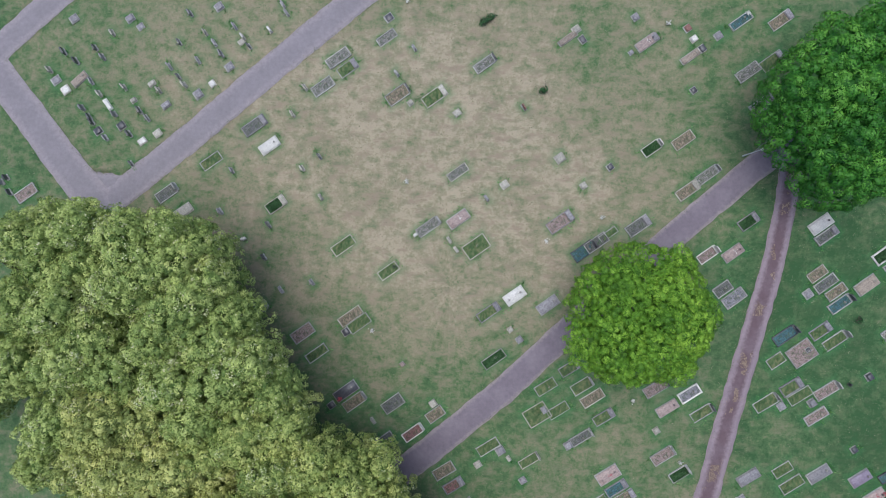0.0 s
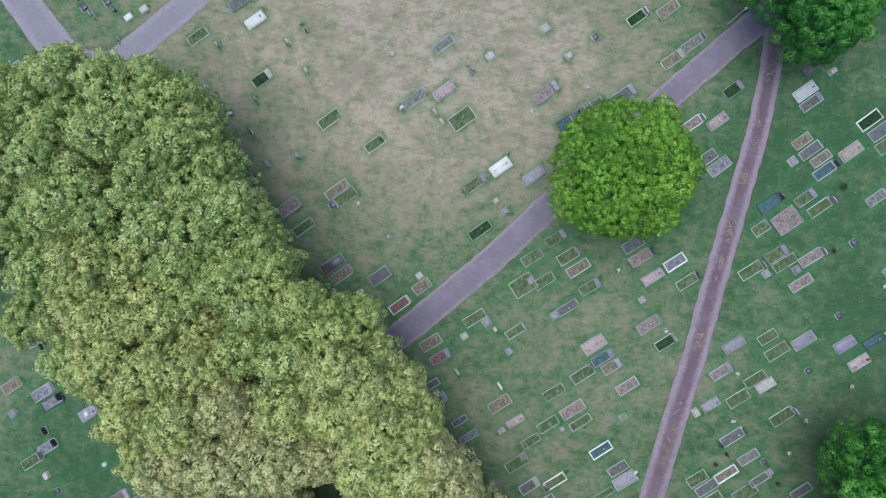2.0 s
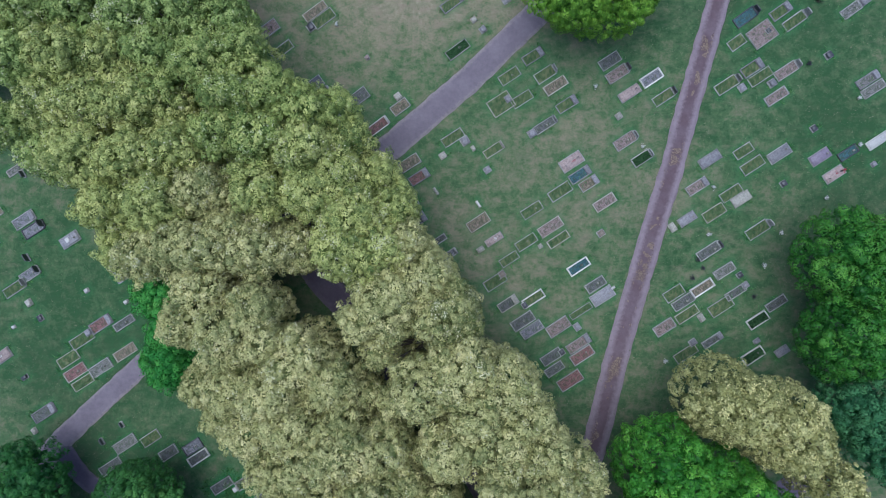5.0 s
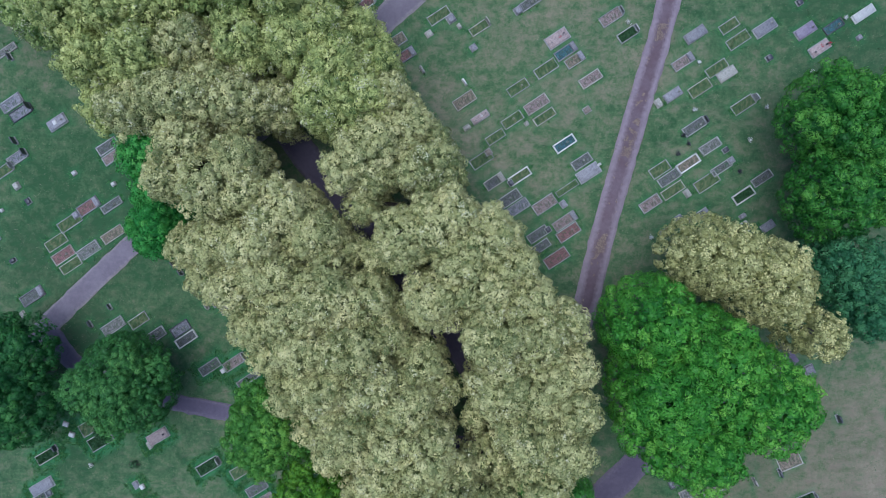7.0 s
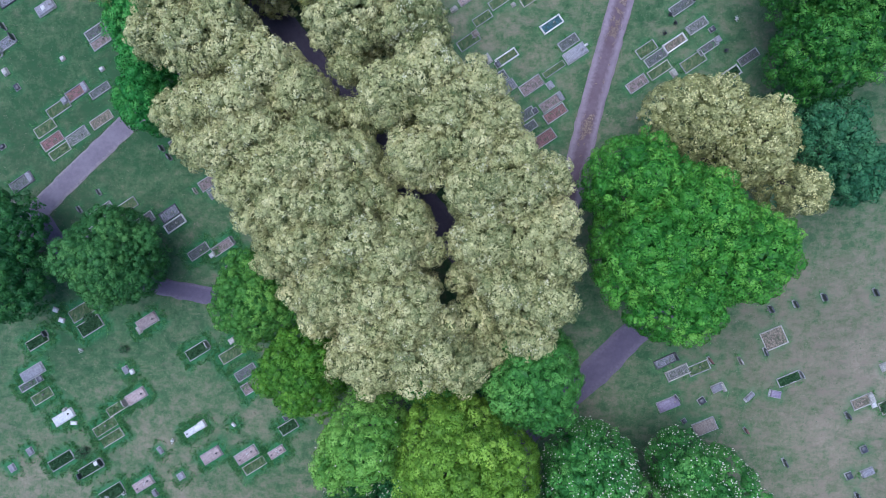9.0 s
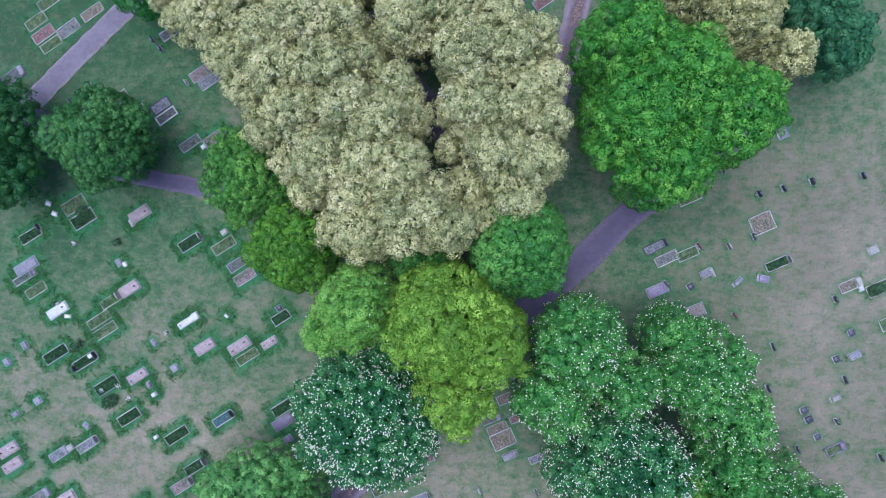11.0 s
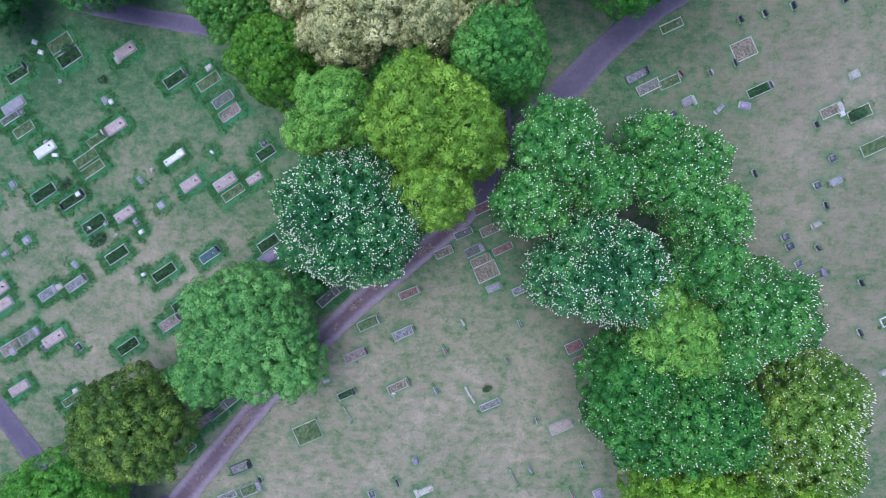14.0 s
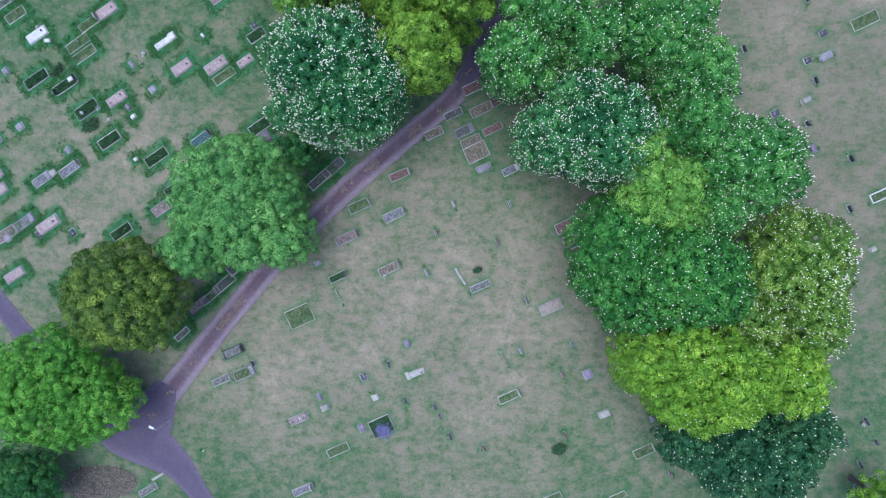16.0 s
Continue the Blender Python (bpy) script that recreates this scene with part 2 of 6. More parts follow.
# ---- mesh helpers ----
def mesh_from(name, verts, faces, material, tone=None, pick=None, smooth=False):
    """A mesh from arrays; faces all have the same number of corners."""
    verts, faces = np.asarray(verts, np.float32), np.asarray(faces, np.int32)
    me = bpy.data.meshes.new(name)
    k = faces.shape[1]
    me.vertices.add(len(verts))
    me.vertices.foreach_set("co", verts.ravel())
    me.loops.add(faces.size)
    me.loops.foreach_set("vertex_index", faces.ravel())
    me.polygons.add(len(faces))
    me.polygons.foreach_set("loop_start", np.arange(0, faces.size, k, dtype=np.int32))
    me.polygons.foreach_set("loop_total", np.full(len(faces), k, np.int32))
    if smooth:
        me.polygons.foreach_set("use_smooth", np.ones(len(faces), bool))
    for key, values in (("tone", tone), ("pick", pick)):
        if values is not None:
            me.attributes.new(key, 'FLOAT', 'POINT').data.foreach_set("value", np.asarray(values, np.float32))
    me.materials.append(material)
    me.update(calc_edges=True)
    return me


def put_part(name, me, parent, label="", m=None):
    ob = new(name, me)
    ob.parent = parent
    if m is not None:
        ob.matrix_basis = m
    if label:
        ob["label"] = label
    return ob


def thing(name, m, label, category, group="", kind=""):
    ob = new(name)
    ob.empty_display_size = 0.2
    ob.matrix_basis = m
    return tagged(ob, label, category, group, kind)


def block(name, lx, ly, h, material, chamfer=0.02, taper=0.0, z0=-0.05):
    """A stone block with worn, chamfered upper edges and a slightly uneven outline."""
    rnd = random.Random(round(lx * 977 + ly * 631 + h * 313, 3))
    x, y, c = lx / 2, ly / 2, min(chamfer, lx / 3, ly / 3)
    rings = []
    for (i, z) in ((0, z0), (taper, h - c), (taper + c, h)):
        rings.append([(sx * (x - i) + rnd.uniform(-.2, .2) * c, sy * (y - i) + rnd.uniform(-.2, .2) * c, z + (rnd.uniform(-.25, .1) * c if z > 0 else 0))
                      for sx, sy in ((-1, -1), (1, -1), (1, 1), (-1, 1))])
    v = [p for r in rings for p in r]
    f = [(a, (a + 1) % 4, (a + 1) % 4 + 4, a + 4) for a in range(4)] + [(a + 4, (a + 1) % 4 + 4, (a + 1) % 4 + 8, a + 8) for a in range(4)] + [(8, 9, 10, 11)]
    return mesh_from(name, v, f, material)


def upright(name, w, h, d, material, arch=0.12, segs=6):
    """A headstone: thin, standing across the local x axis, with a bowed top."""
    prof = [(-w / 2, -0.1), (w / 2, -0.1), (w / 2, h - arch)]
    prof += [(w / 2 * math.cos(math.pi * i / segs), h - arch + arch * math.sin(math.pi * i / segs)) for i in range(1, segs)] + [(-w / 2, h - arch)]
    bm = bmesh.new()
    front = [bm.verts.new((-d / 2, y, z)) for y, z in prof]
    back = [bm.verts.new((d / 2, y, z)) for y, z in prof]
    bm.faces.new(front[::-1])
    bm.faces.new(back)
    for i in range(len(prof)):
        j = (i + 1) % len(prof)
        bm.faces.new((front[i], front[j], back[j], back[i]))
    me = bpy.data.meshes.new(name)
    bm.to_mesh(me)
    bm.free()
    me.materials.append(material)
    return me


def sheet(name, lx, ly, z, material, rough=0.02, step=0.16):
    """An uneven bed that fills a kerb."""
    nx, ny = max(3, int(lx / step)), max(3, int(ly / step))
    gx, gy = np.meshgrid(np.linspace(-lx / 2, lx / 2, nx), np.linspace(-ly / 2, ly / 2, ny), indexing="ij")
    rs = np.random.RandomState(int(lx * 1000 + ly * 77))
    v = np.stack([gx, gy, z + rs.uniform(-rough, rough, gx.shape)], -1).reshape(-1, 3)
    i = (np.arange(nx - 1)[:, None] * ny + np.arange(ny - 1)[None]).ravel()
    f = np.stack([i, i + ny, i + ny + 1, i + 1], -1)
    return mesh_from(name, v, f, material, tone=rs.uniform(0, 1, len(v)), smooth=True)


def blades(rs, centres, height, width, spread, per):
    """Grass blades as narrow leaning triangles round the centres."""
    c = np.repeat(centres, per, axis=0)
    n = len(c)
    base = c + np.column_stack([rs.normal(0, spread, (n, 2)), np.zeros(n)])
    a = rs.uniform(0, 2 * np.pi, n)
    w = width * rs.uniform(0.6, 1.3, n) / 2
    h = height * rs.uniform(0.5, 1.3, n)
    side = np.column_stack([np.cos(a) * w, np.sin(a) * w, np.zeros(n)])
    lean = rs.normal(0, 1.0, (n, 2)) * h[:, None]
    tip = base + np.column_stack([lean, h])
    base[:, 2] -= 0.02
    v = np.stack([base - side, base + side, tip], 1).reshape(-1, 3)
    return v, np.arange(3 * n).reshape(-1, 3)


# ---- ground: one sheet out to the horizon ----
def span(lo, hi, step, far):
    inner = list(np.arange(lo, hi + 1e-6, step))
    out, s, x = [], step, hi
    while x < far:
        s *= 1.6
        x += s
        out.append(x)
    return [lo - (o - hi) for o in out[::-1]] + inner + out


def lerp_zone(x, y, cx, cy, rx, ry):
    return np.clip(1.4 - 1.4 * np.sqrt(((x - cx) / rx) ** 2 + ((y - cy) / ry) ** 2), 0, 1)


SHADED = []          # trunk places and crown radii, where little grass grows


# ---- trees ----
def ripple(p):
    """A smooth uneven swell over space, about -1 to 1, with humps a metre or so wide."""
    x, y, z = p[:, 0], p[:, 1], p[:, 2]
    a = np.sin(2.1 * x + 1.7 * np.sin(1.3 * y + 0.7 * z)) * np.sin(2.4 * y + 1.9 * np.sin(1.1 * x - 0.5 * z))
    return 0.65 * a + 0.35 * np.sin(5.3 * x + 2.2 * np.sin(3.1 * y)) * np.sin(4.9 * y + 2.0 * np.sin(2.7 * x + z))


def unit(v):
    return v / np.maximum(np.linalg.norm(v, axis=1), 1e-6)[:, None]


def crown_cloud(rs, lobes, puff, leaves, size, rough=1.0, droop=-0.2):
    """The foliage of a crown. lobes: rows of x, y, z, radius, height. Rounded leaf puffs stand on the lobes' outer skin, and
    small leaves cover the outer side of each puff. Gives corners, normals, tone, pick, and the puffs' places, directions and radii."""
    lobes = np.asarray(lobes, float)
    pts, nrm, own = [], [], []
    for i, (x, y, z, r, h) in enumerate(lobes):
        axes = np.array([r, r, h])
        k = int(9 * (r / puff) ** 2 * max(0.7, h / r) ** 0.5)
        u, a = rs.uniform(droop, 1, k), rs.uniform(0, 2 * np.pi, k)
        s = np.sqrt(1 - u * u)
        d = np.column_stack([s * np.cos(a), s * np.sin(a), u])
        q = np.array([x, y, z]) + d * axes
        out = unit(d / axes)
        q = q + out * (rough * (0.32 * ripple(q * 0.8) + rs.normal(0, 0.13, k)))[:, None]
        # one puff in each small cell keeps them apart
        _, first = np.unique(np.floor(q / (2.12 * puff) + rs.uniform(0, 1, 3)).astype(int), axis=0, return_index=True)
        pts.append(q[first])
        nrm.append(out[first])
        own.append(np.full(len(first), i))
    pts, nrm, own = np.concatenate(pts), np.concatenate(nrm), np.concatenate(own)
    keep = np.ones(len(pts), bool)
    for i, (x, y, z, r, h) in enumerate(lobes):
        q = (pts - np.array([x, y, z])) / np.array([r, r, h])
        keep &= (own == i) | ((q ** 2).sum(1) > 0.82)
        keep &= (q[:, 2] > -0.1) | ((q[:, :2] ** 2).sum(1) > 0.5)        # little grows in the dark below
    pts, nrm, own = pts[keep], nrm[keep], own[keep]
    m = len(pts)
    cr = puff * rs.uniform(0.65, 1.3, m)
    tone_p = rs.beta(2.5, 2.5, m) + rs.normal(0, 0.13, len(lobes))[own]
    pick_p = 0.45 * rs.uniform(0, 1, m) + rs.normal(0, 0.08, len(lobes))[own]
    c = np.repeat(np.arange(m), np.maximum(6, (leaves * (cr / puff) ** 2).astype(int)))
    n = len(c)
    axis = unit(nrm * 0.75 + np.array([0, 0, 0.5]))
    d = unit(rs.normal(0, 1, (n, 3)))
    side = (d * axis[c]).sum(1)
    d = np.where((side < -0.15)[:, None], d - 2 * side[:, None] * axis[c], d)
    p = pts[c] + d * (cr[c] * (rs.uniform(0.78, 1.06, n) + 0.5 * rs.rand(n) ** 9))[:, None]
    face = unit(d + 0.4 * nrm[c] + rs.normal(0, 0.4, (n, 3)))
    shade = unit(0.95 * d + 0.12 * nrm[c] + 0.32 * face)
    t = unit(np.cross(face, rs.normal(0, 1, (n, 3))))
    b = np.cross(face, t)
    ln = (size * rs.uniform(0.7, 1.3, n))[:, None]
    v = np.stack([p - t * ln * 0.62, p - b * ln * 0.52 + t * ln * 0.4, p + b * ln * 0.52 + t * ln * 0.4], 1).reshape(-1, 3)
    tone = np.clip(0.75 * tone_p[c] + 0.28 * rs.uniform(0, 1, n), 0, 1)
    pick = np.clip(pick_p[c] + 0.55 * rs.uniform(0, 1, n), 0, 1)
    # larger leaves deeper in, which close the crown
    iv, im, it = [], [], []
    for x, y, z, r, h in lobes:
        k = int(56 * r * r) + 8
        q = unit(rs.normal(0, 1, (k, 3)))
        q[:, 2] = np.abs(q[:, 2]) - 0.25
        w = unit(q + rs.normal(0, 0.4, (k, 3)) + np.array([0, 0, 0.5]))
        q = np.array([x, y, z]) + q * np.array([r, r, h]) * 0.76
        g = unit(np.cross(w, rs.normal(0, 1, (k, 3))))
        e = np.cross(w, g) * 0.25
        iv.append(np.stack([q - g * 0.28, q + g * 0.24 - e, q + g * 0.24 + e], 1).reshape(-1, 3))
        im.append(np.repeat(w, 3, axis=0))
        # inner leaves are of darker green, which also paints in the gaps' shade
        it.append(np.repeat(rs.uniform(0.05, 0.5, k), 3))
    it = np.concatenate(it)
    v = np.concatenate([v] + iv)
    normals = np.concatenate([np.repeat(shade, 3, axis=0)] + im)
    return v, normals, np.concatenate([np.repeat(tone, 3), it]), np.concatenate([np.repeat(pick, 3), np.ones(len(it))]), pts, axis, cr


def crown_mesh(v, normals, material, tone, pick):
    me = mesh_from("crown", v, np.arange(len(v)).reshape(-1, 3), material, tone, pick, smooth=True)
    me.attributes.new("custom_normal", 'FLOAT_VECTOR', 'POINT').data.foreach_set("vector", normals.astype(np.float32).ravel())
    me.update()
    return me


def tube(a, b, ra, rb, sides=7):
    a, b = np.array(a, float), np.array(b, float)
    w = (b - a) / np.linalg.norm(b - a)
    u = np.cross(w, (0.3, 0.9, 0.2))
    u /= np.linalg.norm(u)
    v = np.cross(w, u)
    ang = np.linspace(0, 2 * np.pi, sides, endpoint=False)
    ring = np.cos(ang)[:, None] * u + np.sin(ang)[:, None] * v
    return np.concatenate([a + ring * ra, b + ring * rb]), [(i, (i + 1) % sides, (i + 1) % sides + sides, i + sides) for i in range(sides)]


def trunk_mesh(base, tops, girth):
    """A tapering trunk that forks into limbs reaching towards the lobes."""
    vs, fs, n = [], [], 0
    fork = base + np.array([0.1, -0.1, 0.33 * (max(t[2] for t in tops) - base[2])])
    segs = [(base + np.array([0, 0, -0.3]), base + np.array([0, 0, 0.5]), girth * 1.5, girth), (base + np.array([0, 0, 0.5]), fork, girth, girth * 0.75)]
    for t in tops:
        t = np.array(t)
        mid = fork + (t - fork) * np.array([0.55, 0.55, 0.5])
        segs += [(fork, mid, girth * 0.5, girth * 0.33), (mid, t, girth * 0.33, girth * 0.1)]
    for a, b, ra, rb in segs:
        v, f = tube(a, b, ra, rb)
        vs.append(v)
        fs += [tuple(i + n for i in q) for q in f]
        n += len(v)
    return np.concatenate(vs), fs


SPECIES = {
    # leaf colours dark, mid, light; puff radius, leaves a puff, leaf size; candles a puff; words
    "lime": (leaf("lime_leaves", (0.088, 0.159, 0.037), (0.343, 0.44, 0.132), (0.568, 0.634, 0.226), 0.5, 0.22, (0.6, 0.61, 0.38), 0.12), 0.31, 40, 0.135, 0, "olive-green lime tree flecked with pale bracts"),
    "pale_lime": (leaf("pale_lime_leaves", (0.15, 0.193, 0.063), (0.518, 0.517, 0.214), (0.778, 0.722, 0.359), 0.5, 0.22, (0.68, 0.66, 0.42), 0.1), 0.31, 40, 0.135, 0, "pale olive lime tree thick with cream bracts"),
    "cream": (leaf("cream_leaves", (0.17, 0.187, 0.062), (0.45, 0.447, 0.163), (0.68, 0.655, 0.3), 0.5, 0.22, (0.8, 0.74, 0.34), 0.3), 0.31, 40, 0.135, 0, "broad tree with cream-yellow flowering foliage"),
    "maple": (leaf("maple_leaves", (0.045, 0.134, 0.013), (0.151, 0.319, 0.029), (0.314, 0.515, 0.061), 0.5, 0.22), 0.27, 42, 0.12, 0, "round bright green maple with dense foliage"),
    "chest": (leaf("chestnut_leaves", (0.016, 0.091, 0.014), (0.061, 0.22, 0.026), (0.173, 0.403, 0.057), 0.45, 0.22), 0.38, 66, 0.132, 0, "large deep green chestnut in full leaf"),
    "lush": (leaf("lush_leaves", (0.028, 0.143, 0.016), (0.098, 0.318, 0.032), (0.23, 0.498, 0.06), 0.45, 0.22), 0.38, 66, 0.132, 0, "large fresh green sycamore with billowing crown"),
    "leafy": (leaf("soft_green_leaves", (0.051, 0.177, 0.04), (0.15, 0.367, 0.084), (0.298, 0.557, 0.14), 0.5, 0.22), 0.38, 66, 0.132, 0, "soft green broadleaf tree with a wide crown"),
    "teal": (leaf("blue_green_leaves", (0.025, 0.106, 0.044), (0.062, 0.2, 0.077), (0.125, 0.312, 0.119), 0.5, 0.22), 0.38, 66, 0.132, 0, "low blue-green tree in shade"),
    "dark": (leaf("dark_leaves", (0.018, 0.085, 0.023), (0.047, 0.171, 0.039), (0.101, 0.265, 0.054), 0.5, 0.22), 0.38, 66, 0.132, 0, "dark green rounded tree"),
    "round": (leaf("clipped_leaves", (0.03, 0.116, 0.027), (0.079, 0.226, 0.051), (0.159, 0.342, 0.079), 0.5, 0.22), 0.28, 44, 0.12, 0, "dense round blue-green tree with an even crown"),
    "mid": (leaf("mid_leaves", (0.039, 0.149, 0.02), (0.109, 0.283, 0.041), (0.217, 0.431, 0.061), 0.5, 0.22), 0.28, 44, 0.12, 0, "rounded mid-green tree with small leaves"),
    "yew": (leaf("yew_needles", (0.035, 0.13, 0.01), (0.105, 0.265, 0.02), (0.2, 0.4, 0.035), 0.5, 0.22), 0.28, 44, 0.12, 0, "yellow-green feathery conifer with a fine texture"),
    "bush": (leaf("bush_leaves", (0.027, 0.162, 0.027), (0.068, 0.297, 0.047), (0.162, 0.432, 0.081), 0.5, 0.22), 0.38, 66, 0.132, 0, "bright green young tree beside the avenue"),
    "gold": (leaf("golden_leaves", (0.088, 0.194, 0.015), (0.224, 0.405, 0.037), (0.4, 0.6, 0.074), 0.5, 0.22), 0.38, 66, 0.132, 0, "tall golden-green tree with bright new leaves"),
    "gold2": (leaf("yellow_green_leaves", (0.077, 0.194, 0.013), (0.209, 0.41, 0.027), (0.418, 0.626, 0.059), 0.5, 0.22), 0.38, 66, 0.132, 0.25, "yellow-green broad tree with scattered blossom"),
    "white": (leaf("blossom_tree_leaves", (0.018, 0.097, 0.032), (0.063, 0.23, 0.064), (0.161, 0.399, 0.105), 0.45, 0.22), 0.38, 66, 0.132, 3.4, "horse chestnut covered in white flower candles"),
    "white2": (leaf("green_blossom_leaves", (0.028, 0.134, 0.026), (0.096, 0.302, 0.053), (0.212, 0.482, 0.095), 0.45, 0.22), 0.38, 66, 0.132, 1.7, "green horse chestnut with white flower candles"),
    "white3": (leaf("pale_blossom_leaves", (0.057, 0.143, 0.018), (0.172, 0.319, 0.041), (0.356, 0.506, 0.072), 0.45, 0.22), 0.38, 66, 0.132, 2.2, "pale green chestnut crowded with cream flower candles"),
    "olive": (leaf("olive_leaves", (0.04, 0.094, 0.016), (0.121, 0.215, 0.032), (0.308, 0.418, 0.054), 0.5, 0.22), 0.38, 66, 0.132, 0, "olive-green tree with an uneven rounded crown"),
}
SPECIES["mid2"] = (leaf("round_leaves", (0.033, 0.143, 0.022), (0.11, 0.314, 0.05), (0.22, 0.473, 0.088), 0.5, 0.22), 0.38, 66, 0.132, 0, "dense mid-green tree with a rounded crown")
SPECIES["mid3"] = (leaf("spring_leaves", (0.074, 0.209, 0.03), (0.197, 0.419, 0.056), (0.37, 0.616, 0.111), 0.5, 0.22), 0.38, 66, 0.132, 0.08, "spring-green tree with billowing leaf clumps")
SPECIES["dkchest"] = (leaf("deep_chestnut_leaves", (0.019, 0.1, 0.018), (0.066, 0.24, 0.037), (0.153, 0.4, 0.063), 0.45, 0.22), 0.38, 66, 0.132, 0.8, "deep green chestnut with a few white candles")
SPECIES["dkteal"] = (leaf("deep_teal_leaves", (0.014, 0.07, 0.03), (0.04, 0.14, 0.05), (0.09, 0.23, 0.075), 0.45, 0.22), 0.38, 66, 0.132, 0.6, "dark blue-green chestnut at the end of the row")
SPECIES["lush2"] = (leaf("bright_leaves", (0.043, 0.171, 0.016), (0.131, 0.352, 0.036), (0.273, 0.539, 0.068), 0.5, 0.22), 0.38, 66, 0.132, 0, "bright green broadleaf tree by the path junction")
SPECIES["mixed_lime"] = (leaf("mixed_lime_leaves", (0.119, 0.179, 0.046), (0.442, 0.493, 0.157), (0.694, 0.697, 0.264), 0.5, 0.22, (0.64, 0.63, 0.4), 0.11), 0.31, 40, 0.135, 0, "light olive lime tree with pale bracts")
SPECIES["green_lime"] = (leaf("green_lime_leaves", (0.092, 0.159, 0.036), (0.354, 0.437, 0.126), (0.603, 0.63, 0.222), 0.5, 0.22, (0.56, 0.6, 0.34), 0.1), 0.31, 40, 0.135, 0, "fresh green lime tree with a few bracts")
BLOSSOM = plain("blossom_petals", (0.74, 0.72, 0.56), 0.8, 0.1, 25)
COUNT = [0]
AVENUE = "limes of the avenue"


def candles(rs, pts, axis, cr, bloom):
    """Upright flower candles, one or two on the tops of the leaf puffs."""
    lump = np.array([noise.noise(Vector(p) * 0.28) for p in pts])
    want = bloom * np.clip(1.0 + 1.1 * lump, 0.15, 2.0) * np.clip(1.6 * axis[:, 2], 0.1, 1)
    idx = np.repeat(np.arange(len(pts)), np.floor(want + rs.uniform(0, 1, len(pts))).astype(int))
    n = len(idx)
    d = unit(axis[idx] + rs.normal(0, 0.4, (n, 3)))
    c = pts[idx] + d * cr[idx][:, None] * 1.08
    h, w = rs.uniform(0.18, 0.34, n)[:, None], rs.uniform(0.05, 0.085, n)
    z = np.zeros(n)
    u, e = np.column_stack([w, z, z]), np.column_stack([z, w, z])
    lean = unit(d * 0.5 + np.array([0, 0, 0.7]))
    v = np.stack([c, c + lean * h * 0.3 + u, c + lean * h * 0.3 + e, c + lean * h * 0.3 - u, c + lean * h * 0.3 - e, c + lean * h], 1).reshape(-1, 3)
    k = 6 * np.arange(n)[:, None]
    f = np.concatenate([k + np.array([q]) for a, b in ((1, 2), (2, 3), (3, 4), (4, 1)) for q in ((a, b, 5), (b, a, 0))])
    return mesh_from("blossom", v, f, BLOSSOM)


def plant_tree(rs, species, x, y, top, lobes, group=""):
    material, puff, leaves, size, bloom, words = SPECIES[species]
    root = thing("tree", pose(x, y, 0), words, "tree", group)
    v, normals, tone, pick, pts, axis, cr = crown_cloud(rs, lobes, puff, leaves, size)
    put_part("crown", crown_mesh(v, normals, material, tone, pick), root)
    tv, tf = trunk_mesh(np.zeros(3), [(l[0] * 0.8, l[1] * 0.8, l[2]) for l in lobes[:1] + lobes[2::3]][:9], 0.022 * top + 0.08)
    put_part("trunk", mesh_from("trunk", tv, tf, BARK, smooth=True), root, "grey-brown bark trunk with limbs")
    if bloom:
        tagged(put_part("blossom", candles(rs, pts, axis, cr, bloom), root, "white flower candles"), kind="stuff")
    SHADED.append((x, y, max(math.hypot(l[0], l[1]) + l[3] for l in lobes) * 0.9))
    return root


def tree(species, x, y, top, *ellipses, low=None, sub=0.46, core=0.86):
    """A tree whose crown is made of lobes. ellipses: rows of dx, dy, radius x, radius y, top; low: the underside of the crown."""
    COUNT[0] += 1
    rs = np.random.RandomState(100 + COUNT[0])
    low = 0.28 * top if low is None else low
    lobes = []
    for dx, dy, ra, rb, zt in ellipses:
        ra, rb = ra - 0.15, rb - 0.15
        r = (ra + rb) / 2
        lobes.append((dx, dy, low + (zt - low) * 0.30, r * core, (zt - low) * 0.73 * core))
        k = max(6, int(7 * (r / 4.0) ** 1.3))
        for i in range(k):
            a = 2.4 * i + rs.uniform(-0.4, 0.32)
            rho = math.sqrt((i + 0.5) / k) * rs.uniform(0.92, 1.04)
            lr = r * sub * rs.uniform(0.62, 1.22) * (0.62 if rho > 0.8 else 0.8)
            rr = max(0.0, 1 - lr / r * 0.9) * rho
            zz = low + (zt - low) * math.sqrt(max(0.05, 1 - rr ** 2)) - lr * rs.uniform(0.7, 1.1)
            lobes.append((dx + ra * rr * math.cos(a), dy + rb * rr * math.sin(a), max(low + 0.3, zz), lr, lr * rs.uniform(0.85, 1.1)))
    return plant_tree(rs, species, x, y, top, lobes)


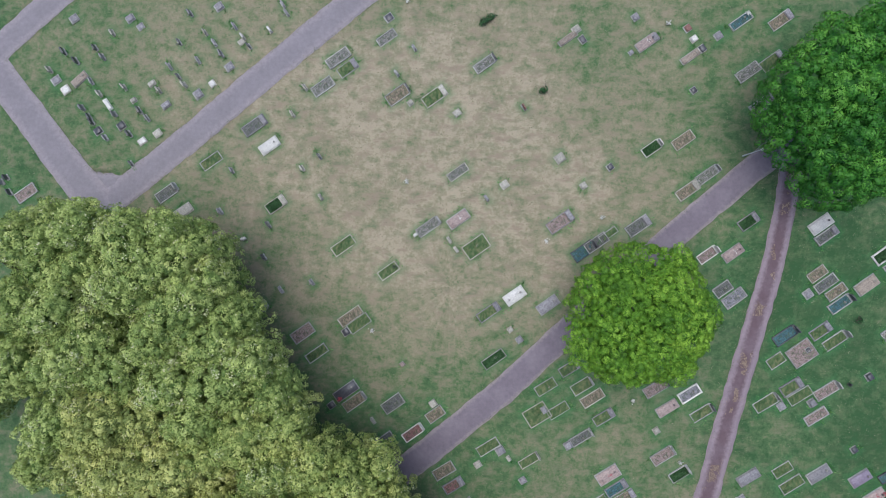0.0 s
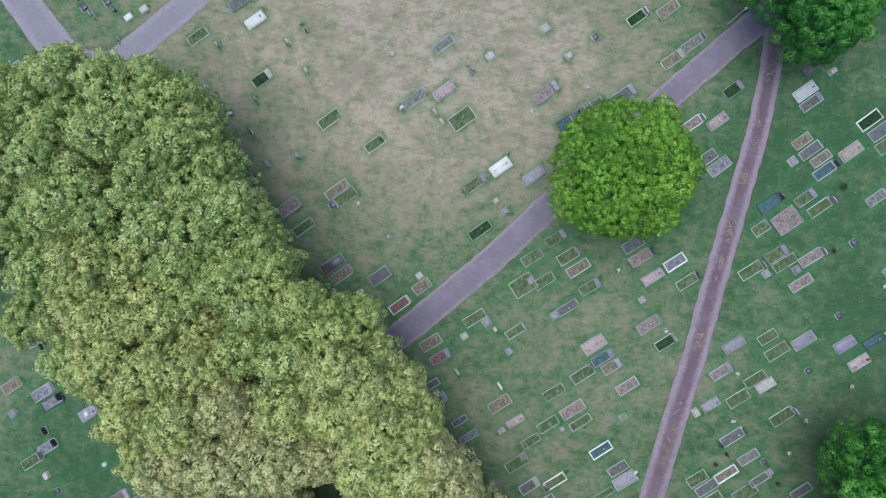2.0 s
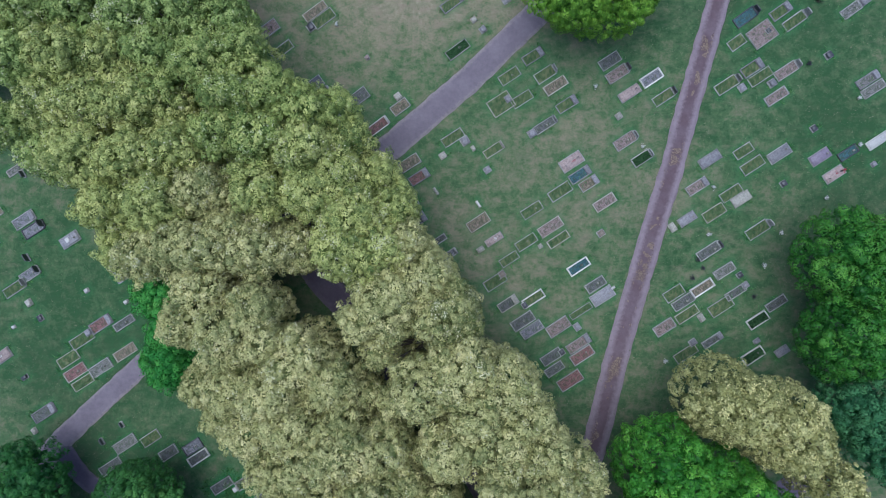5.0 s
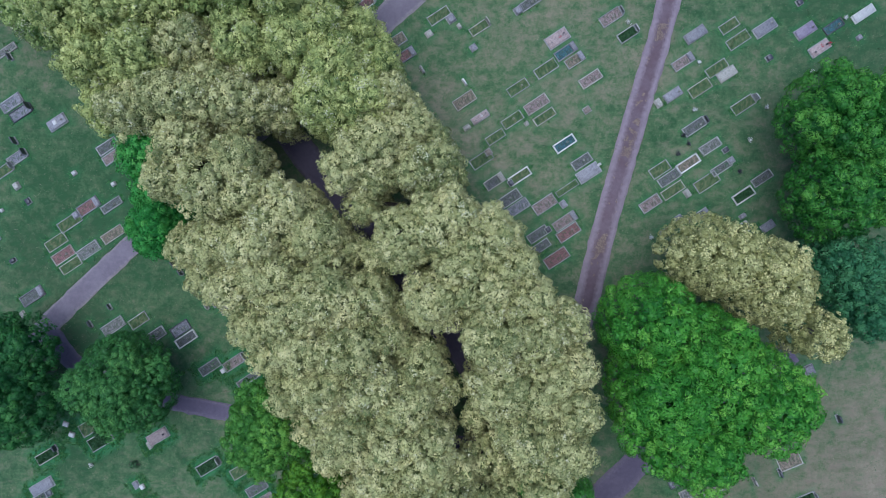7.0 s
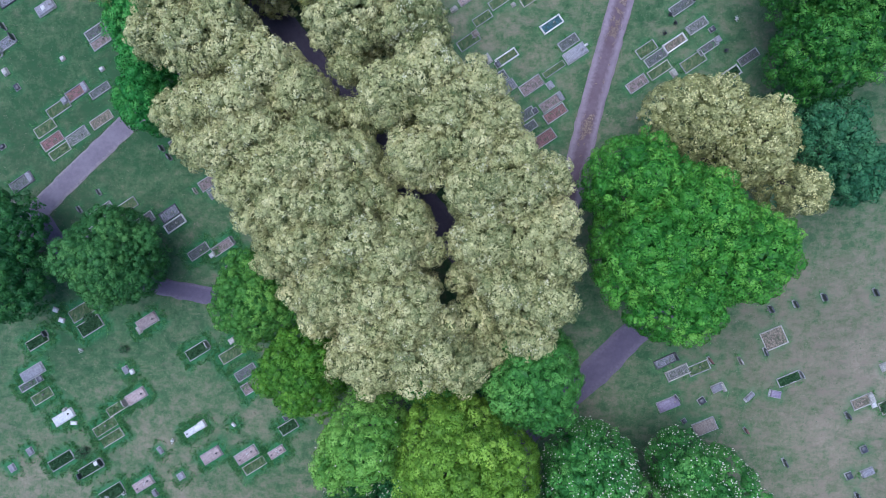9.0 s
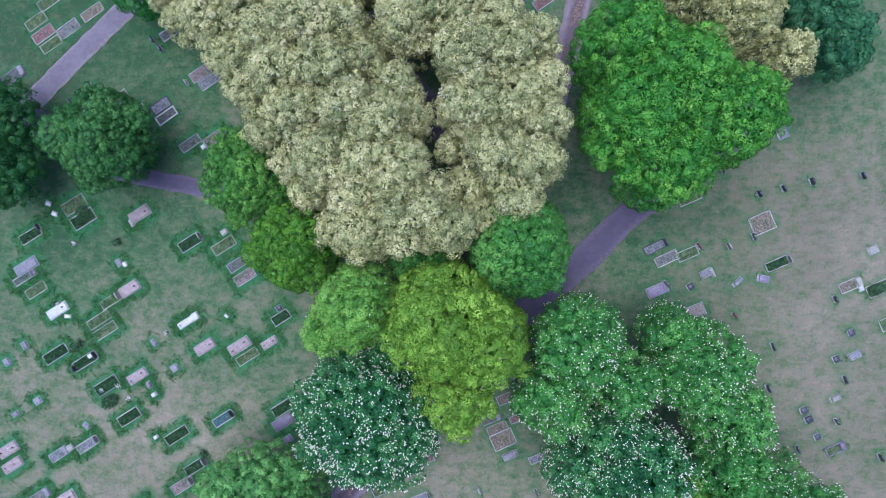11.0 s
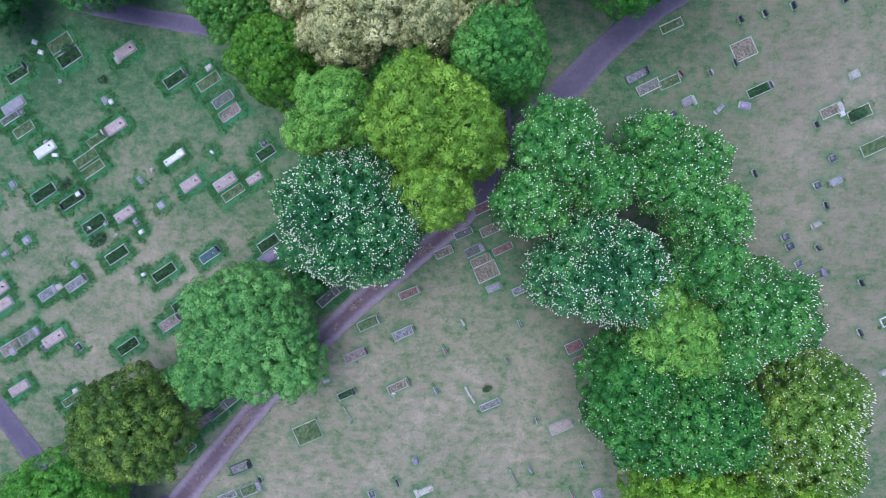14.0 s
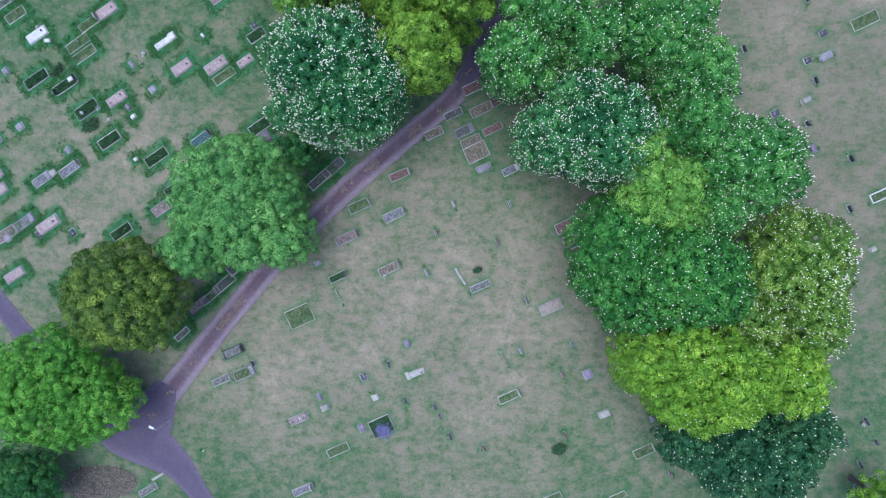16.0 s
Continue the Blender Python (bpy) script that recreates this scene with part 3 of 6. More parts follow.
def lime(species, x, y, *billows):
    """A lime of the avenue. billows: rows of dx, dy, radius, top; each is a boss of the crown, over a lower mass of foliage."""
    COUNT[0] += 1
    rs = np.random.RandomState(100 + COUNT[0])
    b = np.array(billows)
    lobes = []
    for dx, dy, r, zt in billows:
        h = r * 1.7
        lobes.append((dx, dy, zt - h, r * 0.85, h))
        for i in range(6):
            a, q = 1.05 * i + rs.uniform(0, 0.7), r * rs.uniform(0.26, 0.46)
            e = (r * rs.uniform(0.9, 1.08) - q) * (1 if i % 3 else 0.6)
            lobes.append((dx + e * math.cos(a), dy + e * math.sin(a), zt - q * 1.2 - (rs.uniform(0.9, 2.4) if i % 3 else rs.uniform(-0.1, 0.3)), q, q * 1.3))
        lobes.append((dx * 0.93, dy * 0.93, zt - 3.6 - h, r * 0.85, h))
    return plant_tree(rs, species, x, y, b[:, 3].max(), lobes, AVENUE)


# ---- graves ----
GRAVES = []


def flowers(parent, x, y, z, colour, rs, spread=0.12, n=26):
    c = np.column_stack([rs.normal(0, spread, (n, 2)), rs.uniform(0.02, 0.16, n)]) + np.array([x, y, z])
    s = rs.uniform(0.025, 0.05, n)
    o = np.array([(1, 0, 0), (0, 1, 0), (-1, 0, 0), (0, -1, 0), (0, 0, 0.8), (0, 0, -0.6)])
    v = (c[:, None] + o[None] * s[:, None, None]).reshape(-1, 3)
    f = np.array([(0, 1, 4), (1, 2, 4), (2, 3, 4), (3, 0, 4), (1, 0, 5), (2, 1, 5), (3, 2, 5), (0, 3, 5)])
    f = (f[None] + 6 * np.arange(n)[:, None, None]).reshape(-1, 3)
    return tagged(put_part("flowers", mesh_from("flowers", v, f, PETALS[colour]), parent), kind="stuff")


def pot_mesh(r, h, material):
    prof = ((0.7, 0), (0.85, 0.5), (1.0, 0.9), (1.0, 1.0), (0.8, 1.0), (0.75, 0.75))
    a = np.linspace(0, 2 * np.pi, 10, endpoint=False)
    v = np.concatenate([np.column_stack([np.cos(a) * r * k, np.sin(a) * r * k, np.full(10, h * z)]) for k, z in prof])
    f = [(10 * j + i, 10 * j + (i + 1) % 10, 10 * j + 10 + (i + 1) % 10, 10 * j + 10 + i) for j in range(5) for i in range(10)]
    return mesh_from("pot", v, f, material, smooth=True)


def kerb(x, y, turn, length, width, fill, head="-", edge="g"):
    """A grave with a stone kerb. The head end is at local +x. head: H upright, F flat tablet, v vase, - none."""
    rs = np.random.RandomState(len(GRAVES) + 7)
    words, bed = FILLS[fill]
    kerb_stone = STONES[edge]
    tail = {"H": " and headstone", "F": " and tablet", "v": " and vase", "-": ""}[head]
    root = thing("grave", pose(x, y, 0, rs.normal(0, 0.5), rs.normal(0, 0.5), turn), f"{STONE_WORDS[edge]} kerb grave with {words}{tail}", "grave")
    GRAVES.append((x, y, turn, length, width, 1))
    k = 0.14 if edge in "W" else rs.uniform(0.075, 0.105)
    h = rs.uniform(0.11, 0.16) * (0.6 if fill == "g" and edge in "gn" else 1)
    sunk = [0.0, 0.0, 0.0, 0.0]
    if edge in "gn" and fill in "gtc":
        sunk[rs.randint(4)] = -h * rs.uniform(0.5, 1.0)
    side = block("kerb_stone", length, k, h, kerb_stone)
    put_part("kerb_stone", side, root, m=pose(0, width / 2 - k / 2, sunk[0], 0, 0, rs.normal(0, 0.32)))
    put_part("kerb_stone", side, root, m=pose(0, -width / 2 + k / 2, sunk[1] - 0.01, 0, 0, rs.normal(0, 0.32)))
    end = block("kerb_stone", k, width - 2 * k - 0.006, h, kerb_stone)
    put_part("kerb_stone", end, root, m=pose(-length / 2 + k / 2, 0, sunk[2] - 0.004))
    put_part("kerb_stone", end, root, m=pose(length / 2 - k / 2, 0, sunk[3] - 0.004))
    li, wi = length - 2 * k, width - 2 * k
    bz = h * (0.3 if fill in "gGt" else 0.22)
    put_part("infill", sheet("infill", li + 0.02, wi + 0.02, bz, bed), root, words)
    if fill in "gG":
        n = int(li * wi * (60 if fill == "g" else 110))
        c = np.column_stack([rs.uniform(-li / 2, li / 2, n), rs.uniform(-wi / 2, wi / 2, n), np.full(n, bz)])
        v, f = blades(rs, c, 0.12 if fill == "g" else 0.26, 0.05 if fill == "g" else 0.11, 0.03, 3)
        v[:, 0] = np.clip(v[:, 0], -li / 2, li / 2)
        v[:, 1] = np.clip(v[:, 1], -wi / 2, wi / 2)
        tagged(put_part("planting", mesh_from("planting", v, f, bed, tone=np.repeat(rs.uniform(0, 1, len(f)), 3)), root), kind="stuff")
    if head == "H":
        hs = STONES["d" if edge in "gD" and rs.rand() < 0.5 else edge]
        put_part("plinth", block("plinth", 0.2, min(width, 0.85), h + 0.05, kerb_stone), root, m=pose(length / 2 + 0.06, 0, 0))
        put_part("headstone", upright("headstone", min(width, 0.85) * 0.85, rs.uniform(0.55, 0.8), 0.1, hs), root, m=pose(length / 2 + 0.06, 0, h + 0.045, 0, rs.normal(0, 2), rs.normal(0, 1.5)))
    elif head == "F":
        put_part("tablet", block("tablet", 0.5, width * 0.86, h + 0.16, STONES[edge if edge != "g" else "m"], 0.03, 0.02), root, m=pose(length / 2 - 0.28, 0, 0))
    elif head == "v":
        put_part("vase", pot_mesh(0.17, 0.3, DARK), root, m=pose(length / 2 - 0.3, 0, bz))
    if head in "H-" and rs.rand() < (0.75 if fill in "cdpbm" else 0.25):
        put_part("vase", pot_mesh(0.1, 0.2, CREAM), root, m=pose(length * rs.uniform(0.05, 0.3), rs.uniform(-0.12, 0.12), bz))
    return root


def ledger(x, y, turn, length, width, kind):
    """A grave under a solid slab on a plinth."""
    rs = np.random.RandomState(len(GRAVES) + 7)
    root = thing("slab_grave", pose(x, y, 0, 0, 0, turn), f"{STONE_WORDS[kind]} ledger slab on a low stone plinth", "grave")
    GRAVES.append((x, y, turn, length, width, 1))
    base = "g" if kind in "mptdv" else kind
    put_part("plinth", block("plinth", length, width, 0.11, STONES[base], 0.02), root)
    put_part("slab", block("slab", length * 0.93, width * 0.88, 0.21 + rs.uniform(0, 0.06), STONES[kind], 0.03, 0.015, 0.1), root)
    z = 0.21
    if length > 1.6 and rs.rand() < 0.75:
        put_part("vase", pot_mesh(0.09, 0.17, DARK if kind in "wpn" else CREAM), root, m=pose(length * 0.3, rs.uniform(-0.1, 0.1), z + 0.02))
    if length > 1.6 and kind in "wp" and rs.rand() < 0.6:
        put_part("vase", pot_mesh(0.08, 0.12, DARK), root, m=pose(-length * 0.3, rs.uniform(-0.1, 0.1), z + 0.02))
        flowers(root, length * 0.1, 0, z, "r" if rs.rand() < 0.4 else "w", rs, 0.1, 14)
    return root


def tablet(x, y, turn, length, width, kind):
    """A small memorial: a bevelled stone on a footing."""
    rs = np.random.RandomState(len(GRAVES) + 7)
    GRAVES.append((x, y, turn, length, width, 0.5))
    root = thing("memorial_tablet", pose(x, y, 0, 0, 0, turn), f"small {STONE_WORDS[kind]} memorial tablet set in the grass", "memorial")
    put_part("footing", block("footing", length, width, 0.09, GREY if kind not in "wn" else CREAM, 0.015), root)
    put_part("stone", block("stone", length * 0.8, width * 0.86, rs.uniform(0.18, 0.38), STONES[kind], 0.03, 0.02, 0.08), root, m=pose(length * 0.04, 0, 0, 0, rs.normal(0, 2), 0))
    return root


def standing(x, y, turn, kind):
    """A headstone on its own, facing down the local x axis."""
    rs = np.random.RandomState(len(GRAVES) + 7)
    GRAVES.append((x, y, turn, 0.3, 0.8, 0.6))
    w, h = rs.uniform(0.55, 0.75), rs.uniform(0.45, 0.72)
    root = thing("headstone", pose(x, y, 0, 0, 0, turn), f"upright {STONE_WORDS[kind]} headstone on a low base in grass", "headstone")
    put_part("base", block("base", 0.3, w + 0.1, 0.13, GREY if kind not in "wn" else CREAM, 0.02), root)
    put_part("slab", upright("slab", w, h, rs.uniform(0.11, 0.16), STONES[kind], rs.uniform(0.05, 0.2)), root, m=pose(0, 0, 0.12, 0, rs.normal(0, 3), rs.normal(0, 3)))
    if rs.rand() < 0.35:
        put_part("vase", pot_mesh(0.08, 0.15, CREAM), root, m=pose(-0.3, 0, 0))
    return root


def vase(x, y, kind):
    rs = np.random.RandomState(int(abs(x * 100) + abs(y * 10)))
    words = {"w": "white", "r": "red", "d": "dark"}[kind]
    root = thing("flower_pot", pose(x, y, 0), f"stone pot with {words} flowers on the grass", "flower pot")
    put_part("pot", pot_mesh(0.15, 0.24, DARK if kind == "d" else CREAM), root)
    flowers(root, 0, 0, 0.22, kind, rs, 0.11, 40)
    return root


def shrub(x, y, turn, length, width, kind="g"):
    rs = np.random.RandomState(int(abs(x * 90) + abs(y * 30)))
    words = "violet-flowering low plant spilling over a kerb" if kind == "v" else "clump of dark green overgrown plants in the grass"
    root = thing("shrub", pose(x, y, 0, 0, 0, turn), words, "shrub")
    n = int(180 * length * width) + 30
    a = rs.uniform(0, 2 * np.pi, n)
    r = np.sqrt(rs.uniform(0, 1, n))
    hgt = 0.1 + 0.32 * np.sqrt(1 - r * r) * (0.6 + 0.8 * rs.rand(n))
    c = np.column_stack([np.cos(a) * r * length / 2, np.sin(a) * r * width / 2, hgt])
    c[:, :2] += rs.normal(0, 0.07, (n, 2))
    d = rs.normal(0, 1, (n, 3)) + np.array([0, 0, 1.0])
    d /= np.linalg.norm(d, axis=1)[:, None]
    t = np.cross(d, rs.normal(0, 1, (n, 3)))
    t /= np.linalg.norm(t, axis=1)[:, None]
    b = np.cross(d, t)
    s = rs.uniform(0.06, 0.13, n)[:, None]
    v = np.stack([c - t * s, c - b * s * 0.6, c + t * s, c + b * s * 0.6], 1).reshape(-1, 3)
    tagged(put_part("leaves", mesh_from("leaves", v, np.arange(4 * n).reshape(-1, 4), FILLS["G"][1], tone=np.repeat(rs.uniform(0, 1, n), 4)), root), kind="stuff")
    tagged(put_part("stems", mesh_from("stems", *[np.asarray(q) for q in blades(rs, c * np.array([0.7, 0.7, 0]), 0.3, 0.03, 0.05, 2)], BARK), root), kind="stuff")
    if kind == "v":
        flowers(root, 0, 0, 0.36, "v", rs, 0.42, 420)
    return root


def debris(x, y, length, width):
    """A heap of cleared branches, leaf mould and broken kerb pieces."""
    rs = np.random.RandomState(77)
    root = thing("debris_heap", pose(x, y, 0), "low heap of cut branches and brown leaf mould", "debris")
    nx, ny = 40, 24
    gx, gy = np.meshgrid(np.linspace(-1, 1, nx), np.linspace(-1, 1, ny), indexing="ij")
    h = np.clip(1 - gx ** 2 - gy ** 2, -0.2, 1) * 0.35 + rs.uniform(-0.05, 0.05, gx.shape) - 0.04
    v = np.stack([gx * length / 2, gy * width / 2, h], -1).reshape(-1, 3)
    i = (np.arange(nx - 1)[:, None] * ny + np.arange(ny - 1)[None]).ravel()
    put_part("leaf_mould", mesh_from("leaf_mould", v, np.stack([i, i + ny, i + ny + 1, i + 1], -1), MOULD), root)
    for k in range(46):
        px, py = rs.uniform(-0.42, 0.42) * length, rs.uniform(-0.4, 0.4) * width
        z = max(0.02, 0.35 * (1 - (2 * px / length) ** 2 - (2 * py / width) ** 2))
        a, ln = rs.uniform(0, math.pi), rs.uniform(0.4, 1.5)
        tv, tf = tube((px, py, z + 0.02), (px + math.cos(a) * ln, py + math.sin(a) * ln, z + rs.uniform(0.02, 0.2)), rs.uniform(0.015, 0.04), 0.012, 5)
        put_part("branch", mesh_from("branch", tv, tf, BARK if rs.rand() < 0.7 else TAN), root)
    return root


# ---- paths ----
ROUTES = []


def route(name, material, label, z, points, widths, step=0.7, seed=3):
    """A surfaced way along a line: slightly cambered, with ragged edges that dip into the turf."""
    rs = np.random.RandomState(seed)
    p = np.array(points, float)
    seg = np.linalg.norm(np.diff(p, axis=0), axis=1)
    s = np.concatenate([[0], np.cumsum(seg)])
    q = np.arange(0, s[-1] + step, step).clip(0, s[-1])
    line = np.column_stack([np.interp(q, s, p[:, i]) for i in range(2)])
    for i in range(3):
        line[1:-1] = (line[:-2] + 2 * line[1:-1] + line[2:]) / 4
    w = np.interp(q, s, np.array(widths, float)) / 2
    t = np.gradient(line, axis=0)
    t /= np.linalg.norm(t, axis=1)[:, None]
    nrm = np.column_stack([-t[:, 1], t[:, 0]])
    cols = np.array([-1.06, -1.0, -0.75, -0.4, 0, 0.4, 0.75, 1.0, 1.06])
    zs = np.array([-0.08, 0.004, 0.014, 0.024, 0.03, 0.024, 0.014, 0.004, -0.08]) + z
    vs = np.zeros((len(q), len(cols), 3))
    for j, c in enumerate(cols):
        wob = 0.13 * np.array([noise.noise(Vector((a * 1.3, b * 1.3, 5 + np.sign(c)))) for a, b in line]) + rs.normal(0, 0.02, len(q)) if abs(c) >= 1 else 0
        vs[:, j, :2] = line + nrm * (c * w + np.sign(c) * wob)[:, None]
        vs[:, j, 2] = zs[j]
    i = (np.arange(len(q) - 1)[:, None] * len(cols) + np.arange(len(cols) - 1)[None]).ravel()
    f = np.stack([i, i + 1, i + 1 + len(cols), i + len(cols)], -1)
    me = mesh_from(name, vs.reshape(-1, 3), f, material, smooth=True)
    uv = me.uv_layers.new(name="UVMap")
    flat = np.column_stack([np.tile(cols, len(q)), np.repeat(q, len(cols))])
    uv.data.foreach_set("uv", flat[f.ravel()].astype(np.float32).ravel())
    ob = tagged(new(name, me), label, "path", kind="structure")
    ROUTES.append((line, w))
    return ob


def street_lamp(x, y, turn, height, arm):
    root = thing("street_lamp", pose(x, y, 0, 0, 0, turn), "slender grey steel lamp post standing beside the path", "street lamp")
    v, f = tube((0, 0, -0.2), (0, 0, 0.9), 0.075, 0.07, 10)
    put_part("base", mesh_from("base", v, f, METAL, smooth=True), root)
    v, f = tube((0, 0, 0.85), (0, 0, height), 0.05, 0.038, 10)
    put_part("pole", mesh_from("pole", v, f, METAL, smooth=True), root)
    if arm:
        v, f = tube((0, 0, height - 0.03), (arm * 0.5, 0, height + 0.06), 0.03, 0.028, 8)
        put_part("arm", mesh_from("arm", v, f, METAL, smooth=True), root)
    put_part("lantern", block("lantern", 0.55 if arm else 0.3, 0.26, 0.12, LENS, 0.05, 0.03, 0.0), root, "pale lamp head", m=pose(arm * 0.5 + (0.22 if arm else 0), 0, height + (0.03 if arm else 0)))
    return root


# ---- the ways through the cemetery ----
ROADWORDS = "worn grey tarmac road between the grave sections"
route("road", ROAD, ROADWORDS, 0.0, [(2.0, 35.6), (-6.6, 29.4), (-11.8, 25.7), (-18.9, 20.6), (-25.4, 15.8), (-33.6, 10.1)], [2.75] * 6, seed=1)
route("road", ROAD, ROADWORDS, 0.012, [(-58, 40), (-46.5, 26.8), (-43.9, 22.7), (-41.0, 18.6), (-38.3, 14.5), (-35.2, 10.3), (-33, 6.6)], [3.6, 3.4, 3.3, 3.4, 3.5, 3.7, 3.2], seed=2)
route("road", ROAD, ROADWORDS, 0.022, [(-46.5, 24.2), (-43.3, 27.0), (-38.0, 30.9), (-31, 36)], [2.8, 2.6, 2.6, 2.6], seed=3)
route("path", LANE, "mauve-grey tarmac path under the avenue of limes", 0.008, [(-34.2, 9.0), (-22.2, -10.0), (-11.1, -28.8), (-5.8, -35.2), (-2.3, -41.3), (2.9, -48.3), (6.4, -54.7), (9.4, -62.0), (9.6, -68.0)], [2.8] * 9, seed=4)
route("path", CROSS, "mauve-grey tarmac path crossing the cemetery", 0.016, [(33.0, 12.5), (28.6, 9.2), (21.5, 3.7), (16.5, -0.4), (10.0, -5.8), (5.2, -9.9), (-0.5, -14.2), (-6.0, -18.2), (-18, -27.2), (-29.5, -36.2), (-33.9, -39.7), (-38.6, -43.6), (-41.5, -46.5)], [2.5, 2.5, 2.45, 2.5, 2.5, 2.55, 2.6, 2.6, 2.3, 2.1, 2.1, 2.2, 2.4], seed=5)
route("path", LANE, "narrow mauve-grey path curving off to the avenue", 0.012, [(-39.5, -43.6), (-36.8, -47.8), (-32, -50.8), (-25.7, -52.6), (-21.1, -53.7), (-8.0, -57.5), (5.0, -58.5)], [2.4, 1.9, 1.8, 1.75, 1.75, 1.8, 2.2], seed=6)
track = route("track", TRACK, "pale gritty track with a dark leaf-strewn middle", 0.0, [(36.0, 16.5), (33.6, 12.4), (32.7, 9.0), (32.1, 5.8), (30.9, 1.1), (28.4, -6.3), (25.9, -13.7), (23.7, -20.6), (21.8, -25.8), (17.9, -37.1), (15.3, -45.8), (12.0, -54.0)], [2.20, 2.53, 2.09, 1.93, 2.09, 2.20, 2.20, 2.25, 2.31, 2.31, 2.42, 2.42], seed=7)
route("path", LANE, "mauve-grey path from the junction under the sycamore", 0.02, [(35.0, -50.5), (31.1, -53.2), (25.4, -56.4), (20.8, -59.6), (17.3, -62.9), (13.2, -66.3), (9.2, -69.5), (6.8, -74.2)], [2.3, 2.4, 2.5, 2.6, 2.9, 2.4, 2.3, 2.0], seed=8)
lower = route("track", TRACK, "mauve track with leaf litter down its middle", 0.006, [(7.6, -72.8), (5.6, -75.4), (-0.3, -79.6), (-5.2, -83.0), (-13.7, -89.9), (-20.5, -96.8), (-27.5, -104.2), (-33.0, -109.6)], [2.20, 2.09, 2.09, 2.31, 2.31, 2.31, 2.64, 3.74], seed=9)
route("path", OLDLANE, "dark mauve path meeting at the lower junction", 0.018, [(-47.5, -90.5), (-44.6, -94.9), (-42.0, -98.8), (-37.8, -104.6), (-33.5, -108.4), (-30.0, -110.2), (-27.2, -112.6), (-25.2, -116.0), (-22.0, -122.5)], [2.2, 2.2, 2.3, 3.0, 5.2, 5.0, 3.2, 2.2, 2.1], seed=10)
route("path", OLDLANE, "widening of tarmac at the lower junction", 0.026, [(-27.6, -103.5), (-29.8, -106.6), (-31.6, -109.8)], [2.3, 5.2, 5.4], seed=11)
route("road", ROAD, "rounded corner of the tarmac road junction", -0.02, [(-37.6, 13.4), (-34.9, 11.7), (-31.2, 12.1)], [1.6, 2.9, 1.4], step=0.4, seed=12)
street_lamp(28.47, 11.09, 200, 4.2, 0.0)
street_lamp(-27.5, -107.24, 150, 3.5, 0.7)
DRY = ((-5, 14, 36, 28, 0.47), (6, 6, 20, 16, 0.2), (-26, 26, 20, 12, 0.12), (14, 26, 26, 14, 0.10), (8, -24, 16, 16, 0.12), (36, -4, 16, 26, -0.22),
       (4, -98, 32, 28, 0.35), (44, -78, 20, 32, 0.33), (40, -60, 16, 12, 0.14), (-30, -88, 30, 30, 0.32), (-36, -54, 16, 12, -0.18), (-32, -34, 18, 20, -0.34), (22, -20, 14, 18, 0.06), (41, -27, 14, 16, -0.2), (36, -60, 18, 14, 0.06))
# zones where the turf is mixed towards dark brown
BROWNED = ((36, -61, 18, 15, 0.3), (40, -28, 14, 14, 0.12), (-36, -42, 12, 12, 0.15), (18, -78, 12, 14, 0.16), (46, -82, 18, 30, 0.2))

# trees by the paths
tree("maple", 16.55, -2.77, 11.5, (0.00, 0.00, 6.80, 6.85, 11.5))
tree("chest", 34.23, 12.65, 13.5, (-1.55, 1.05, 5.38, 7.55, 13.0), (2.65, 2.90, 5.43, 7.04, 12.9), (-1.10, -3.95, 4.11, 3.54, 11.8))
tree("chest", 37.0, -32.3, 13.5, (-1.30, 3.07, 4.34, 4.47, 12.4), (-1.16, -3.56, 4.34, 4.49, 12.4), (2.46, 0.49, 4.99, 6.57, 13.1))
tree("cream", 28.35, -43.38, 15.0, (-4.20, 3.01, 4.50, 3.31, 14.5), (0.41, 0.66, 4.24, 3.90, 14.6), (3.78, -3.67, 2.45, 2.39, 13.3))
tree("lush", 21.86, -50.43, 17.0, (-3.12, 5.20, 4.02, 4.01, 16.1), (1.17, 1.77, 4.88, 5.00, 16.9), (-2.10, -0.81, 4.91, 5.03, 17.0), (4.58, -1.14, 4.85, 4.77, 16.8), (-0.53, -4.7, 4.91, 3.3, 16.3))
tree("teal", 37.61, -43.76, 10.0, (-0.87, 1.77, 3.57, 3.43, 9.9), (0.87, -1.77, 2.85, 3.68, 9.7))
tree("dark", -38.6, -48.3, 9.5, (0.08, 2.2, 4.6, 3.9, 9.3), (-0.08, -2.4, 4.5, 4.21, 9.5))
tree("round", -27.75, -48.96, 10.5, (0.00, 0.00, 5.5, 4.91, 10.5))
tree("mid", -14.1, -53.44, 10.5, (0.00, 0.00, 4.20, 5.08, 10.5))
tree("yew", -10.2, -60.20, 12.5, (0.00, 0.00, 4.52, 4.30, 12.5))
tree("bush", -21.9, -30.39, 13.0, (-0.12, 1.82, 2.96, 3.38, 12.8), (0.12, -1.82, 2.47, 2.42, 12.1))
tree("bush", -23.1, -34.76, 9.5, (0.00, 0.00, 3.02, 3.68, 9.5))
tree("mid2", 9.82, -61.45, 15.0, (0.00, 0.00, 4.75, 4.84, 15.0))
tree("mid2", 1.65, -62.29, 10.0, (0.0, 0.0, 3.6, 3.2, 10.0))
tree("gold", 3.73, -69.24, 20.0, (-0.9, 2.4, 5.5, 5.0, 19.4), (2.5, 0.6, 4.0, 4.2, 18.2), (-0.4, -3.9, 3.91, 3.2, 17.6))
tree("mid3", -5.76, -66.37, 16.5, (1.40, 0.86, 3.76, 4.19, 16.3), (-1.40, -0.86, 1.94, 2.40, 14.5))
tree("white", -4.03, -74.86, 17.0, (0.00, 0.00, 7.09, 6.29, 17.0))
